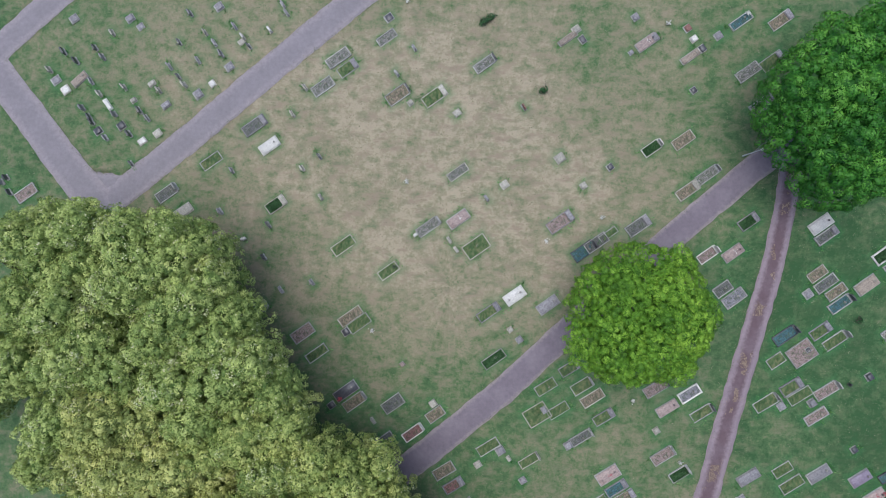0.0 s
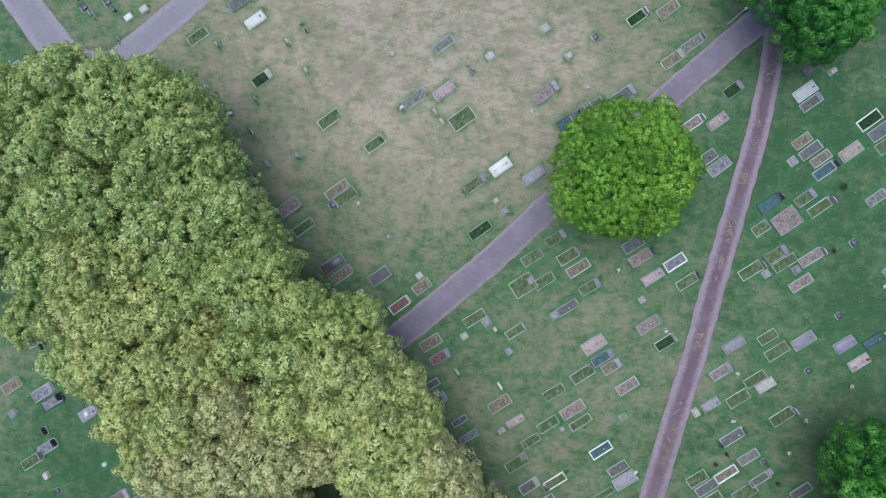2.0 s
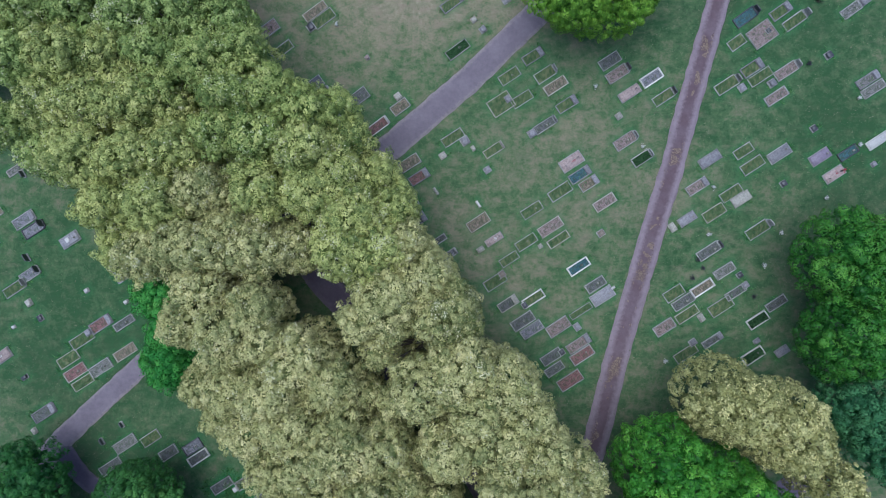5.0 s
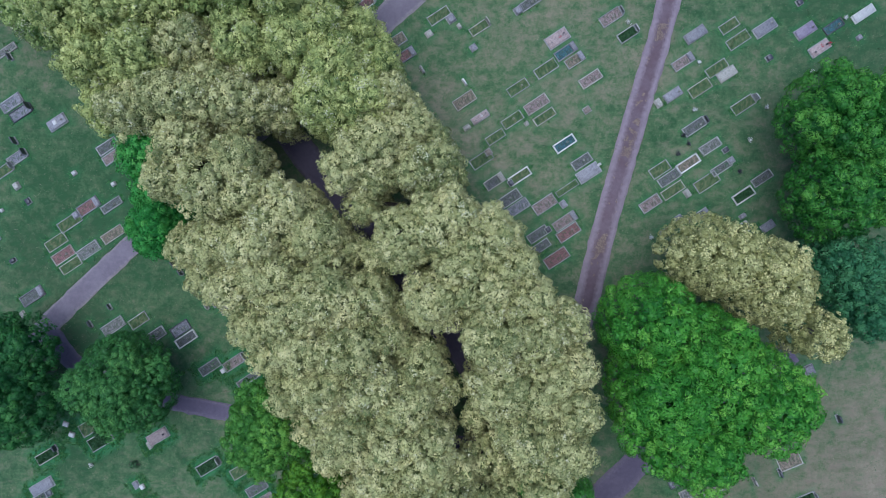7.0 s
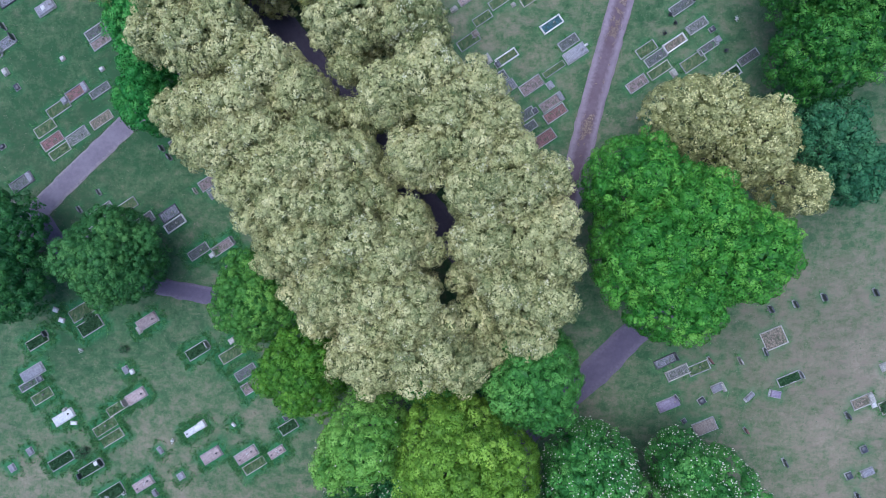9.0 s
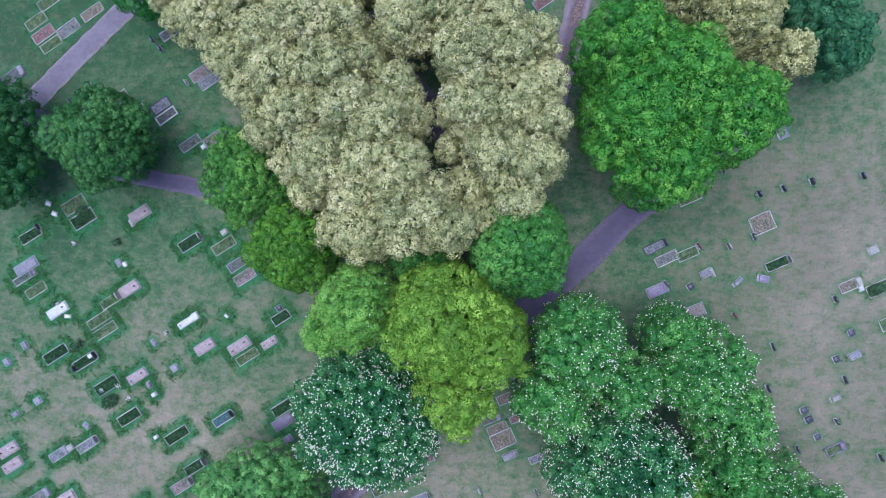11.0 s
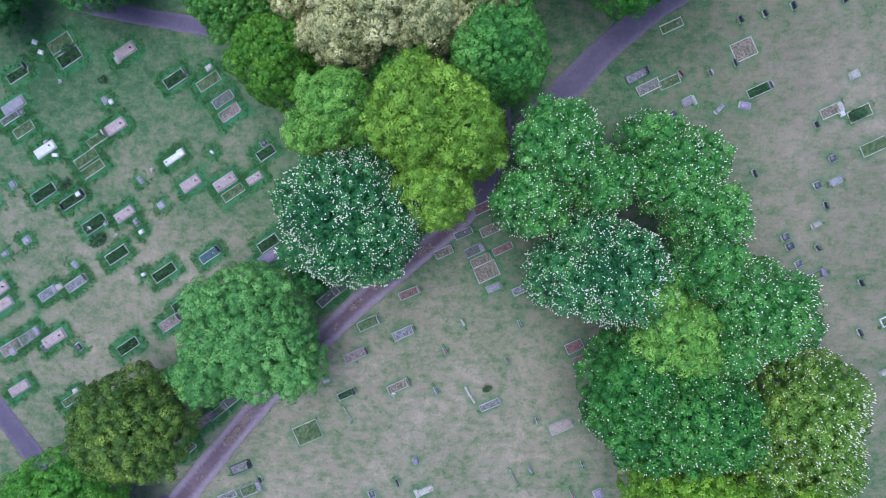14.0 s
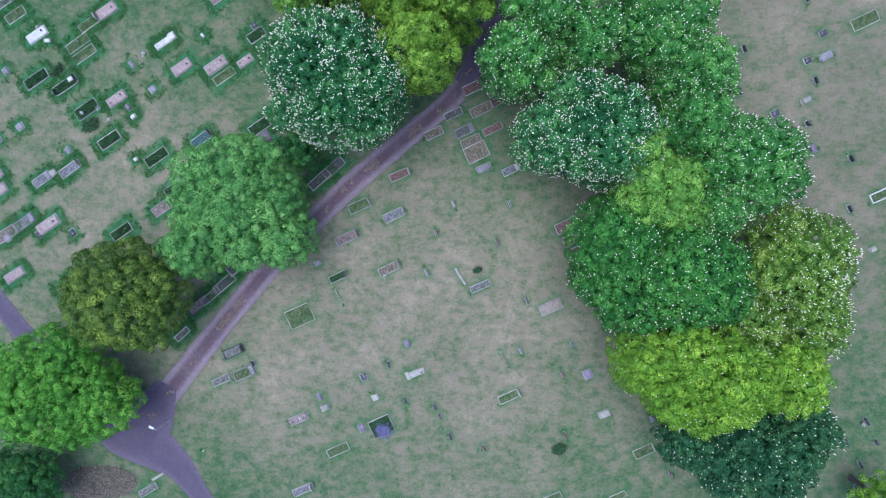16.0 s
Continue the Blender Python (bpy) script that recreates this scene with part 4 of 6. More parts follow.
tree("white2", 14.48, -72.43, 15.5, (-0.15, 2.75, 4.51, 3.83, 15.2), (-2.83, -1.92, 3.59, 3.63, 14.7), (2.98, -0.83, 3.31, 2.89, 14.3))
tree("white2", 24.40, -73.16, 14.0, (0.02, 0.33, 4.99, 4.13, 13.7), (2.20, -3.73, 3.80, 3.66, 13.1), (-2.22, 3.40, 2.86, 2.42, 12.4))
tree("white", 16.30, -80.07, 15.0, (2.37, -1.30, 5.70, 4.56, 14.6), (-2.50, -1.02, 3.18, 3.88, 13.6), (0.14, 2.32, 2.91, 2.47, 13.0))
tree("white2", 27.72, -84.99, 15.5, (2.03, -0.23, 5.70, 4.67, 15.2), (-1.56, 3.65, 3.76, 3.33, 14.0), (-0.47, -3.42, 3.31, 2.41, 13.6))
tree("mid3", 21.97, -84.91, 15.5, (0.90, -1.74, 4.44, 3.89, 15.3), (-0.90, 1.74, 2.81, 2.83, 14.1))
tree("dkchest", 19.34, -93.69, 14.0, (0.32, 2.83, 4.51, 5.57, 13.7), (-1.33, -0.07, 2.72, 3.52, 12.5), (1.00, -2.76, 3.45, 3.03, 12.5))
tree("dkchest", 24.82, -94.11, 15.0, (0.00, 0.00, 6.10, 5.48, 15.0))
tree("white3", 33.34, -96.81, 14.0, (0.78, 3.44, 5.14, 5.31, 13.9), (2.03, -1.62, 4.06, 3.98, 13.1), (-2.81, -1.82, 2.90, 2.76, 12.4))
tree("gold2", 26.53, -102.58, 16.5, (-0.78, -0.29, 7.53, 4.66, 15.7), (5.80, -0.67, 3.96, 3.90, 14.5), (-5.02, 0.95, 3.57, 3.69, 14.4))
tree("dkteal", 30.60, -110.06, 12.0, (0.30, -1.24, 7.44, 4.45, 11.4), (4.87, 1.14, 2.95, 3.37, 10.3), (-5.17, 0.10, 3.77, 2.37, 10.2))
tree("gold2", 43.40, -117.27, 8.0, (0.00, 0.00, 2.32, 1.93, 8.0))
tree("leafy", -15.61, -87.14, 11.5, (0.27, 2.66, 6.92, 6.97, 11.5), (-4.55, -1.55, 3.30, 3.23, 10.0), (4.28, -1.10, 3.24, 3.19, 10.0))
tree("dark", -9.49, -79.78, 7.0, (0.00, 0.00, 2.23, 2.07, 7.0))
tree("olive", -26.62, -92.74, 12.8, (0.00, 0.00, 6.04, 5.79, 12.8))
tree("lush2", -33.54, -102.48, 11.0, (-2.20, 0.97, 7.16, 6.45, 10.9), (2.20, -0.97, 3.54, 3.93, 9.7))
tree("dark", -41.99, -111.81, 8.0, (0.00, 0.00, 5.43, 3.28, 8.0))

# the avenue: two rows of limes
lime("lime", -25.02, 3.03, (-0.7, -1.1, 2.6, 15.0), (0.6, 1.4, 2.4, 15.3), (3.0, 0.5, 2.5, 14.8), (-9.2, 4.4, 2.3, 11.1), (-3.5, 4.0, 2.3, 15.0), (-0.1, 2.9, 2.1, 15.2), (2.7, 3.2, 1.9, 14.0), (4.6, 1.6, 2.3, 13.1), (-3.8, 0.8, 2.7, 13.6), (-9.6, 0.5, 2.8, 10.2), (1.0, -0.2, 2.6, 14.7))
lime("lime", -21.42, -1.81, (1.5, 2.5, 2.4, 14.9), (-1.6, -0.4, 2.9, 14.4), (2.8, -1.0, 2.4, 14.6), (2.4, 3.9, 2.0, 13.5), (0.4, 1.4, 2.5, 15.3), (4.1, 0.7, 2.0, 13.5))
lime("lime", -19.04, -7.13, (3.1, 2.3, 2.3, 14.7), (5.2, 0.1, 1.8, 14.2), (0.8, 1.0, 2.4, 15.1), (-3.1, 1.3, 2.6, 14.9), (-1.3, -1.9, 2.3, 14.4))
lime("green_lime", -16.20, -11.85, (0.0, 1.6, 2.5, 15.4), (3.0, 2.3, 2.1, 14.8), (1.7, -1.1, 2.5, 15.0), (-4.1, -0.1, 2.0, 13.8))
lime("green_lime", -12.68, -16.74, (1.5, 3.8, 2.4, 14.5), (3.9, 2.3, 2.4, 13.9), (6.2, 2.4, 1.9, 12.0), (0.6, 0.1, 2.5, 15.2), (-3.0, 0.7, 2.3, 14.4))
lime("mixed_lime", -9.06, -21.01, (3.7, 3.9, 2.0, 12.8), (0.4, 3.3, 2.4, 15.4), (2.8, 0.5, 2.5, 14.4), (5.7, 0.9, 2.1, 12.5), (0.8, -0.1, 2.4, 15.3), (-3.4, 0.4, 2.6, 14.8))
lime("mixed_lime", -5.88, -25.52, (0.0, -0.5, 3.0, 15.3), (2.6, -0.7, 2.6, 15.2), (3.8, 2.7, 2.1, 13.1), (0.9, 2.0, 2.5, 15.4))
lime("pale_lime", -2.44, -29.88, (-0.2, -0.3, 3.4, 15.4), (2.4, 1.0, 3.1, 14.3), (-2.4, -1.6, 1.9, 15.0), (1.2, 4.2, 2.1, 13.8))
lime("pale_lime", 0.49, -34.54, (1.3, 2.7, 3.1, 14.7), (-4.3, 0.3, 1.7, 12.7), (-0.9, -2.8, 2.8, 15.5), (-3.1, -3.9, 1.6, 12.7), (2.3, -1.5, 3.0, 15.8))
lime("pale_lime", 4.41, -40.94, (1.7, 2.8, 3.3, 15.1), (-0.5, 1.5, 2.3, 15.6), (3.4, 0.9, 2.3, 14.7), (-2.9, -1.4, 2.7, 15.1), (-5.3, -2.1, 1.3, 11.3), (1.0, -1.0, 2.8, 15.5))
lime("pale_lime", 8.33, -47.34, (0.6, 4.3, 2.5, 14.9), (-2.2, 1.7, 2.8, 16.4), (1.2, 1.5, 2.5, 15.9), (3.6, 2.6, 1.8, 14.4), (-1.6, -2.3, 3.1, 15.9), (1.8, -2.4, 2.6, 15.8), (3.9, -0.9, 1.8, 15.1), (-3.6, -2.2, 1.4, 12.8))
lime("pale_lime", 10.20, -53.76, (1.9, 2.2, 1.9, 16.1), (-1.5, 0.0, 2.9, 15.8), (0.9, -0.8, 2.1, 16.4), (-4.9, -2.4, 2.4, 11.7), (-3.2, -4.7, 2.1, 12.4), (-0.6, -3.6, 2.1, 15.0), (-5.8, 1.3, 1.2, 11.1))
lime("lime", -33.83, 0.49, (2.7, 0.1, 2.6, 14.9), (-0.5, 0.5, 2.6, 14.5), (-0.5, 5.5, 2.2, 14.8), (1.3, 5.0, 2.4, 14.3), (2.2, 2.8, 2.0, 13.8))
lime("lime", -31.11, -6.02, (2.5, 3.8, 2.6, 14.1), (0.2, 2.0, 2.6, 14.8), (4.2, 1.0, 2.6, 13.8), (-1.1, -2.8, 2.4, 14.4), (-4.3, 2.0, 2.7, 13.9))
lime("lime", -41.49, -6.24, (0.0, 0.0, 2.8, 14.5), (-2.6, 2.4, 2.6, 13.5), (-2.4, -2.2, 2.5, 13.0), (1.0, 3.6, 2.4, 13.5))
lime("lime", -35.78, -13.34, (4.5, -3.1, 2.2, 12.1), (-0.3, 0.1, 2.1, 10.4))
lime("mixed_lime", -26.59, -12.65, (1.8, 3.9, 2.6, 13.9), (-1.4, 3.8, 2.6, 14.8), (-3.6, 0.1, 2.6, 13.9), (0.7, -0.1, 2.6, 14.8), (4.0, -0.3, 2.6, 14.5), (-0.5, -4.1, 2.9, 15.0))
lime("mixed_lime", -22.23, -18.80, (2.7, 5.2, 2.2, 12.7), (-0.6, 1.4, 2.5, 15.0), (2.6, 1.6, 2.5, 14.5), (-3.3, -2.2, 2.6, 14.0), (1.4, -2.6, 2.5, 15.8), (-2.7, -6.0, 2.1, 12.8))
lime("pale_lime", -18.29, -24.02, (-3.7, -1.5, 2.4, 15.0), (0.8, -1.3, 2.8, 15.5), (4.5, -1.2, 2.9, 14.5), (0.9, 3.6, 2.5, 14.4), (-0.9, -1.0, 2.5, 15.4), (2.9, -0.0, 2.4, 14.2))
lime("pale_lime", -15.47, -29.90, (-2.3, 1.3, 2.8, 15.0), (-0.2, -2.0, 2.8, 15.9), (-4.0, -1.3, 2.0, 14.5), (2.2, -0.5, 2.2, 15.4), (4.8, 4.6, 2.4, 12.2))
lime("pale_lime", -13.64, -35.89, (0.9, 3.0, 1.7, 15.4), (3.5, 1.0, 3.1, 15.4), (1.3, -1.2, 2.5, 15.7), (-2.4, -0.8, 2.6, 14.0), (-5.8, -1.0, 2.1, 11.3), (-1.0, -4.5, 2.6, 14.1), (-4.4, -4.0, 1.9, 10.7))
lime("pale_lime", -9.21, -40.14, (1.6, 3.5, 2.4, 14.8), (3.7, 2.3, 1.3, 11.9), (-2.0, 0.6, 2.5, 15.2), (2.3, -1.6, 3.0, 15.8), (-0.4, -2.6, 2.5, 15.6), (-3.9, -3.8, 2.4, 13.4), (5.8, -0.3, 1.1, 11.5), (-3.2, -6.2, 2.0, 12.5))
lime("pale_lime", -4.61, -46.72, (0.7, 4.7, 2.3, 14.6), (-4.4, 1.1, 2.7, 15.7), (-0.7, 0.9, 2.6, 15.6), (2.2, 1.6, 1.7, 13.9), (-2.9, -2.2, 2.5, 15.2), (0.9, -2.3, 2.6, 15.8), (-6.4, -3.0, 2.3, 12.2), (4.8, -0.9, 2.2, 14.2), (-4.7, -6.2, 1.9, 11.7))
lime("pale_lime", -0.77, -53.17, (-0.4, 2.7, 2.6, 15.7), (2.4, 3.1, 1.3, 12.5), (-5.3, 0.5, 2.7, 15.1), (-1.5, -0.3, 2.5, 15.6), (1.4, -0.4, 2.0, 15.7), (-2.1, -5.7, 3.0, 14.6), (0.6, -2.1, 2.4, 15.9), (-2.9, -2.9, 2.4, 14.7), (-4.9, -5.8, 1.9, 12.1), (-7.3, -2.2, 1.8, 11.5))
lime("pale_lime", 4.53, -59.35, (-3.6, 1.4, 3.2, 16.4), (-0.4, -0.0, 2.0, 15.8), (-1.7, 3.1, 1.2, 13.8))

# graves and memorials, section by section

tablet(-36.29, 28.64, 30.3, 0.92, 0.81, "m")
tablet(-30.48, 28.23, 30.4, 0.91, 0.69, "m")
tablet(-29.49, 27.37, 30.5, 0.74, 0.63, "m")
tablet(-21.42, 28.77, 30.6, 0.90, 0.79, "m")
tablet(-38.49, 22.61, 30.5, 0.98, 0.81, "m")
tablet(-37.55, 21.59, 30.5, 0.92, 0.86, "w")
tablet(-30.58, 20.07, 30.7, 0.63, 0.51, "n")
tablet(-31.99, 17.62, 30.9, 0.86, 0.80, "d")
tablet(-34.39, 17.25, 30.8, 0.86, 0.74, "d")
tablet(-28.33, 16.66, 31.0, 0.85, 0.74, "n")
tablet(-29.93, 15.97, 30.9, 0.91, 0.68, "w")
tablet(-23.99, 20.27, 30.9, 0.90, 0.91, "m")
tablet(-20.71, 22.79, 30.9, 0.90, 0.79, "m")
tablet(-27.32, 19.41, 30.8, 0.97, 0.62, "m")
tablet(-19.34, 25.16, 30.8, 0.73, 0.56, "n")
tablet(-22.51, 21.23, 30.8, 0.68, 0.68, "w")
tablet(-28.64, 21.63, 30.8, 0.80, 0.51, "n")
standing(-37.46, 25.38, 30.4, "d")
standing(-36.23, 24.39, 30.5, "d")
standing(-34.18, 25.55, 30.5, "d")
standing(-33.47, 24.60, 30.5, "m")
standing(-39.02, 23.67, 30.5, "n")
standing(-34.82, 22.26, 30.6, "m")
standing(-34.02, 20.96, 30.7, "n")
standing(-35.84, 19.66, 30.7, "m")
standing(-35.19, 18.72, 30.7, "d")
standing(-34.93, 18.19, 30.8, "d")
standing(-32.56, 18.84, 30.8, "m")
standing(-33.62, 16.53, 30.8, "m")
standing(-31.16, 16.78, 30.9, "d")
standing(-29.29, 18.24, 30.9, "m")
standing(-27.93, 20.91, 30.8, "n")
standing(-31.43, 21.42, 30.7, "n")
standing(-32.35, 26.95, 30.5, "n")
standing(-25.61, 25.53, 30.7, "d")
standing(-24.31, 28.30, 30.6, "m")
standing(-22.93, 26.30, 30.7, "n")
standing(-22.07, 25.23, 30.8, "m")
standing(-21.44, 24.13, 30.8, "m")
standing(-19.94, 26.71, 30.8, "m")
standing(-19.14, 25.59, 30.8, "w")
standing(-18.57, 24.66, 30.8, "d")
standing(-16.45, 26.13, 30.9, "w")
standing(-15.02, 28.53, 30.8, "m")
standing(-14.67, 27.67, 30.9, "m")
standing(-23.82, 23.62, 30.8, "m")
standing(-26.71, 23.19, 30.7, "m")
standing(-25.85, 22.12, 30.8, "d")
standing(-25.26, 21.30, 30.9, "n")
standing(-30.05, 19.07, 30.8, "d")
standing(-31.15, 13.79, 31.0, "d")
standing(-13.20, 20.24, 31.1, "n")
ledger(-33.26, 19.84, -57.4, 1.26, 0.46, "w")
ledger(-36.03, 22.56, 37.6, 1.83, 0.81, "t")
kerb(-42.23, 11.47, 30.8, 2.33, 1.15, "p", "-", "g")
standing(-44.09, 13.17, 30.7, "d")
standing(-43.87, 11.67, 30.8, "d")
standing(-44.65, 12.74, 30.7, "m")
kerb(-18.47, 16.84, 31.2, 2.58, 1.13, "d", "F", "m")
ledger(-17.10, 14.76, 31.3, 2.13, 1.07, "w")
kerb(-23.03, 13.60, 31.2, 2.26, 1.02, "g", "-", "g")
kerb(-27.73, 10.66, 31.2, 2.28, 1.13, "d", "H", "g")
ledger(-26.10, 8.77, 31.3, 1.94, 1.02, "n")
ledger(-23.20, 4.92, 31.5, 1.93, 1.01, "n")
tablet(-20.14, 5.71, 31.4, 0.45, 0.34, "w")
standing(-20.97, 12.52, 31.3, "m")
standing(-22.32, 8.57, 31.4, "m")
standing(-18.19, 3.82, 31.6, "d")
kerb(-9.80, 22.96, 31.1, 2.54, 1.12, "c", "-", "g")
kerb(-8.91, 21.90, 31.2, 2.10, 1.11, "g", "F", "g")
kerb(-11.46, 20.24, 31.2, 2.33, 1.12, "c", "-", "g")
tablet(-4.60, 26.52, 31.1, 0.88, 0.78, "d")
kerb(-4.92, 24.61, 31.2, 2.08, 0.89, "c", "-", "g")
kerb(-4.16, 18.94, 31.4, 2.31, 1.22, "t", "H", "g")
tablet(-2.93, 18.09, 31.4, 0.55, 0.55, "n")
kerb(-0.53, 18.60, 31.5, 2.51, 1.21, "g", "F", "n")
standing(-4.11, 21.03, 31.3, "g")
standing(-2.27, 23.39, 31.3, "m")
vase(-2.70, 27.93, "w")
standing(-14.63, 17.72, 31.2, "n")
tablet(1.58, 16.82, 31.6, 0.76, 0.66, "n")
shrub(4.92, 25.63, 31.4, 1.84, 0.55)
kerb(4.44, 21.40, 31.5, 2.17, 0.99, "c", "H", "g")
ledger(12.56, 23.31, 31.6, 2.03, 0.60, "t")
tablet(13.40, 24.12, 31.6, 0.80, 0.71, "n")
tablet(13.95, 23.10, 31.6, 0.64, 0.82, "d")
standing(8.02, 16.97, 31.7, "r")
shrub(9.99, 18.48, 31.7, 0.86, 0.49)
tablet(11.23, 11.87, 32.0, 0.97, 0.87, "n")
tablet(15.96, 10.73, 32.1, 0.64, 0.65, "d")
tablet(13.35, 9.09, 32.1, 0.64, 0.65, "n")
tablet(5.80, 9.62, 32.0, 0.81, 0.76, "n")
standing(4.00, 8.41, 32.0, "m")
ledger(1.16, 6.53, 32.0, 2.30, 1.10, "p")
kerb(-1.84, 5.92, 31.9, 2.42, 0.99, "c", "H", "g")
kerb(-10.26, 4.54, 31.8, 2.45, 1.11, "g", "-", "n")
kerb(2.77, 3.76, 32.1, 2.51, 1.53, "g", "-", "n")
kerb(1.34, 11.08, 31.8, 2.19, 0.88, "c", "-", "n")
tablet(-3.10, 5.22, 31.9, 0.44, 0.33, "w")
standing(0.18, 4.55, 32.0, "n")
standing(0.79, 3.59, 32.0, "n")
kerb(-16.73, 8.94, 31.5, 2.14, 1.12, "G", "F", "n")
standing(-12.15, 13.40, 31.4, "d")
standing(-13.89, 12.34, 31.4, "n")
standing(-12.25, 9.41, 31.6, "n")
standing(-17.57, 6.97, 31.5, "d")
vase(-3.66, 10.43, "w")
tablet(-20.36, 5.72, 31.4, 0.34, 0.28, "w")
kerb(-5.93, 1.83, 32.0, 2.11, 0.99, "g", "v", "n")
standing(-13.53, 1.09, 31.8, "m")
standing(-16.66, 0.51, 31.8, "m")
kerb(-19.32, -1.43, 31.8, 2.38, 1.12, "d", "H", "g")
kerb(-14.74, -3.87, 32.0, 2.37, 1.22, "p", "-", "g")
kerb(-13.44, -5.93, 32.1, 2.36, 1.00, "g", "-", "g")
kerb(-9.89, -2.42, 32.0, 2.57, 1.00, "t", "-", "n")
kerb(-9.09, -3.17, 32.1, 2.35, 1.11, "g", "-", "g")
tablet(-10.42, -3.94, 32.1, 0.78, 0.78, "d")
vase(-7.84, -3.89, "w")
ledger(-10.72, -9.76, 32.3, 2.58, 1.11, "d")
vase(-11.37, -10.46, "r")
kerb(-9.99, -10.85, 32.4, 2.36, 1.10, "t", "H", "g")
kerb(-6.16, -11.16, 32.4, 2.23, 1.21, "d", "-", "g")
tablet(-2.23, -11.31, 32.5, 0.72, 0.71, "n")
kerb(-2.06, -12.36, 32.6, 1.89, 1.09, "t", "-", "g")
kerb(-4.37, -14.10, 32.6, 2.12, 0.99, "r", "H", "w")
kerb(-7.18, -14.72, 32.6, 2.01, 0.99, "d", "-", "g")
standing(-8.19, -12.74, 32.5, "n")
tablet(-5.02, -7.33, 32.4, 0.44, 0.44, "p")
tablet(-12.25, -11.09, 32.3, 0.79, 0.66, "d")
ledger(6.24, -1.18, 32.4, 2.18, 1.14, "w")
kerb(3.65, -2.64, 32.4, 2.41, 0.98, "g", "F", "m")
ledger(9.39, -2.20, 32.5, 2.28, 1.08, "m")
tablet(5.64, -4.43, 32.5, 0.55, 0.54, "n")
tablet(6.46, -5.45, 32.5, 0.66, 0.65, "m")
kerb(3.91, -7.21, 32.5, 2.41, 0.98, "G", "-", "g")
kerb(10.97, 5.74, 32.2, 2.70, 1.19, "p", "F", "m")
kerb(13.04, 2.80, 32.4, 2.37, 1.19, "b", "H", "d")
kerb(14.31, 3.55, 32.4, 2.37, 1.08, "d", "-", "g")
kerb(18.34, 4.97, 32.4, 2.46, 1.18, "d", "F", "g")
vase(14.91, 5.96, "w")
vase(9.54, 3.96, "w")
kerb(19.93, 12.28, 32.2, 1.80, 0.97, "G", "H", "w")
kerb(22.98, 12.91, 32.2, 2.22, 1.07, "t", "-", "n")
kerb(23.16, 8.10, 32.4, 2.33, 1.07, "t", "F", "n")
kerb(25.02, 9.45, 32.4, 2.21, 0.96, "c", "H", "g")
tablet(24.16, 17.57, 32.1, 0.63, 0.64, "d")
ledger(20.00, 22.42, 31.8, 2.22, 0.97, "p")
tablet(20.77, 22.85, 31.9, 0.74, 0.86, "m")
tablet(18.47, 21.55, 31.7, 0.48, 0.43, "m")
tablet(19.06, 24.91, 31.7, 0.69, 0.70, "m")
vase(22.10, 24.05, "w")
tablet(23.87, 23.50, 31.9, 0.68, 0.70, "r")
tablet(24.40, 22.44, 31.9, 0.68, 0.64, "w")
ledger(24.00, 20.80, 32.0, 2.00, 0.70, "t")
tablet(25.14, 21.48, 31.9, 0.63, 0.75, "d")
tablet(26.72, 22.60, 32.0, 0.78, 0.75, "m")
kerb(28.88, 23.85, 32.0, 2.29, 0.86, "b", "-", "g")
vase(29.54, 24.50, "w")
kerb(32.57, 23.69, 32.1, 2.28, 1.07, "t", "F", "g")
kerb(31.61, 19.86, 32.2, 2.29, 1.17, "g", "F", "g")
kerb(29.32, 19.00, 32.2, 2.40, 1.07, "c", "-", "g")
kerb(30.47, 15.82, 32.3, 2.40, 1.17, "c", "-", "g")
kerb(28.68, 4.85, 32.7, 2.00, 1.06, "G", "F", "m")
ledger(27.07, 1.93, 32.7, 2.11, 1.01, "p")
kerb(24.65, 1.83, 32.7, 1.91, 0.96, "p", "H", "w")
kerb(25.96, -1.46, 32.8, 1.80, 1.07, "d", "-", "g")
kerb(26.97, -2.36, 32.9, 2.33, 1.17, "m", "-", "g")
ledger(35.31, 4.23, 32.9, 2.29, 1.16, "w")
kerb(35.78, 3.14, 32.9, 2.29, 0.95, "d", "F", "g")
kerb(41.03, 1.12, 33.1, 2.38, 1.15, "G", "-", "W")
ledger(39.20, -1.71, 33.2, 2.28, 1.15, "t")
kerb(34.78, -0.43, 33.0, 1.88, 1.00, "t", "-", "n")
kerb(35.51, -1.38, 33.1, 2.29, 1.00, "d", "-", "g")
tablet(33.81, -2.31, 33.0, 0.84, 0.84, "m")
kerb(36.40, -2.22, 33.1, 2.08, 0.95, "t", "-", "g")
kerb(36.65, -3.40, 33.2, 2.19, 1.00, "b", "H", "g")
kerb(15.47, 4.30, 32.4, 1.93, 0.70, "g", "-", "g")

kerb(36.07, 6.40, 31.8, 1.98, 0.86, "d", "-", "D")
tablet(37.87, 5.95, 31.9, 0.83, 0.53, "n")
kerb(41.99, -0.00, 32.2, 2.28, 1.17, "d", "-", "g")
kerb(42.60, -1.22, 32.2, 2.28, 1.17, "g", "-", "g")
kerb(41.31, -6.21, 32.3, 1.98, 0.96, "c", "-", "g")
tablet(42.54, -5.48, 32.4, 1.14, 0.74, "m")
shrub(38.41, -5.00, 32.3, 0.52, 0.43)
kerb(31.48, -6.17, 32.2, 2.32, 1.07, "b", "H", "d")
kerb(34.81, -5.84, 32.2, 2.10, 1.02, "g", "F", "m")
kerb(36.07, -6.83, 32.3, 2.30, 1.01, "g", "H", "g")
kerb(32.97, -7.88, 32.2, 2.53, 1.93, "p", "-", "g")
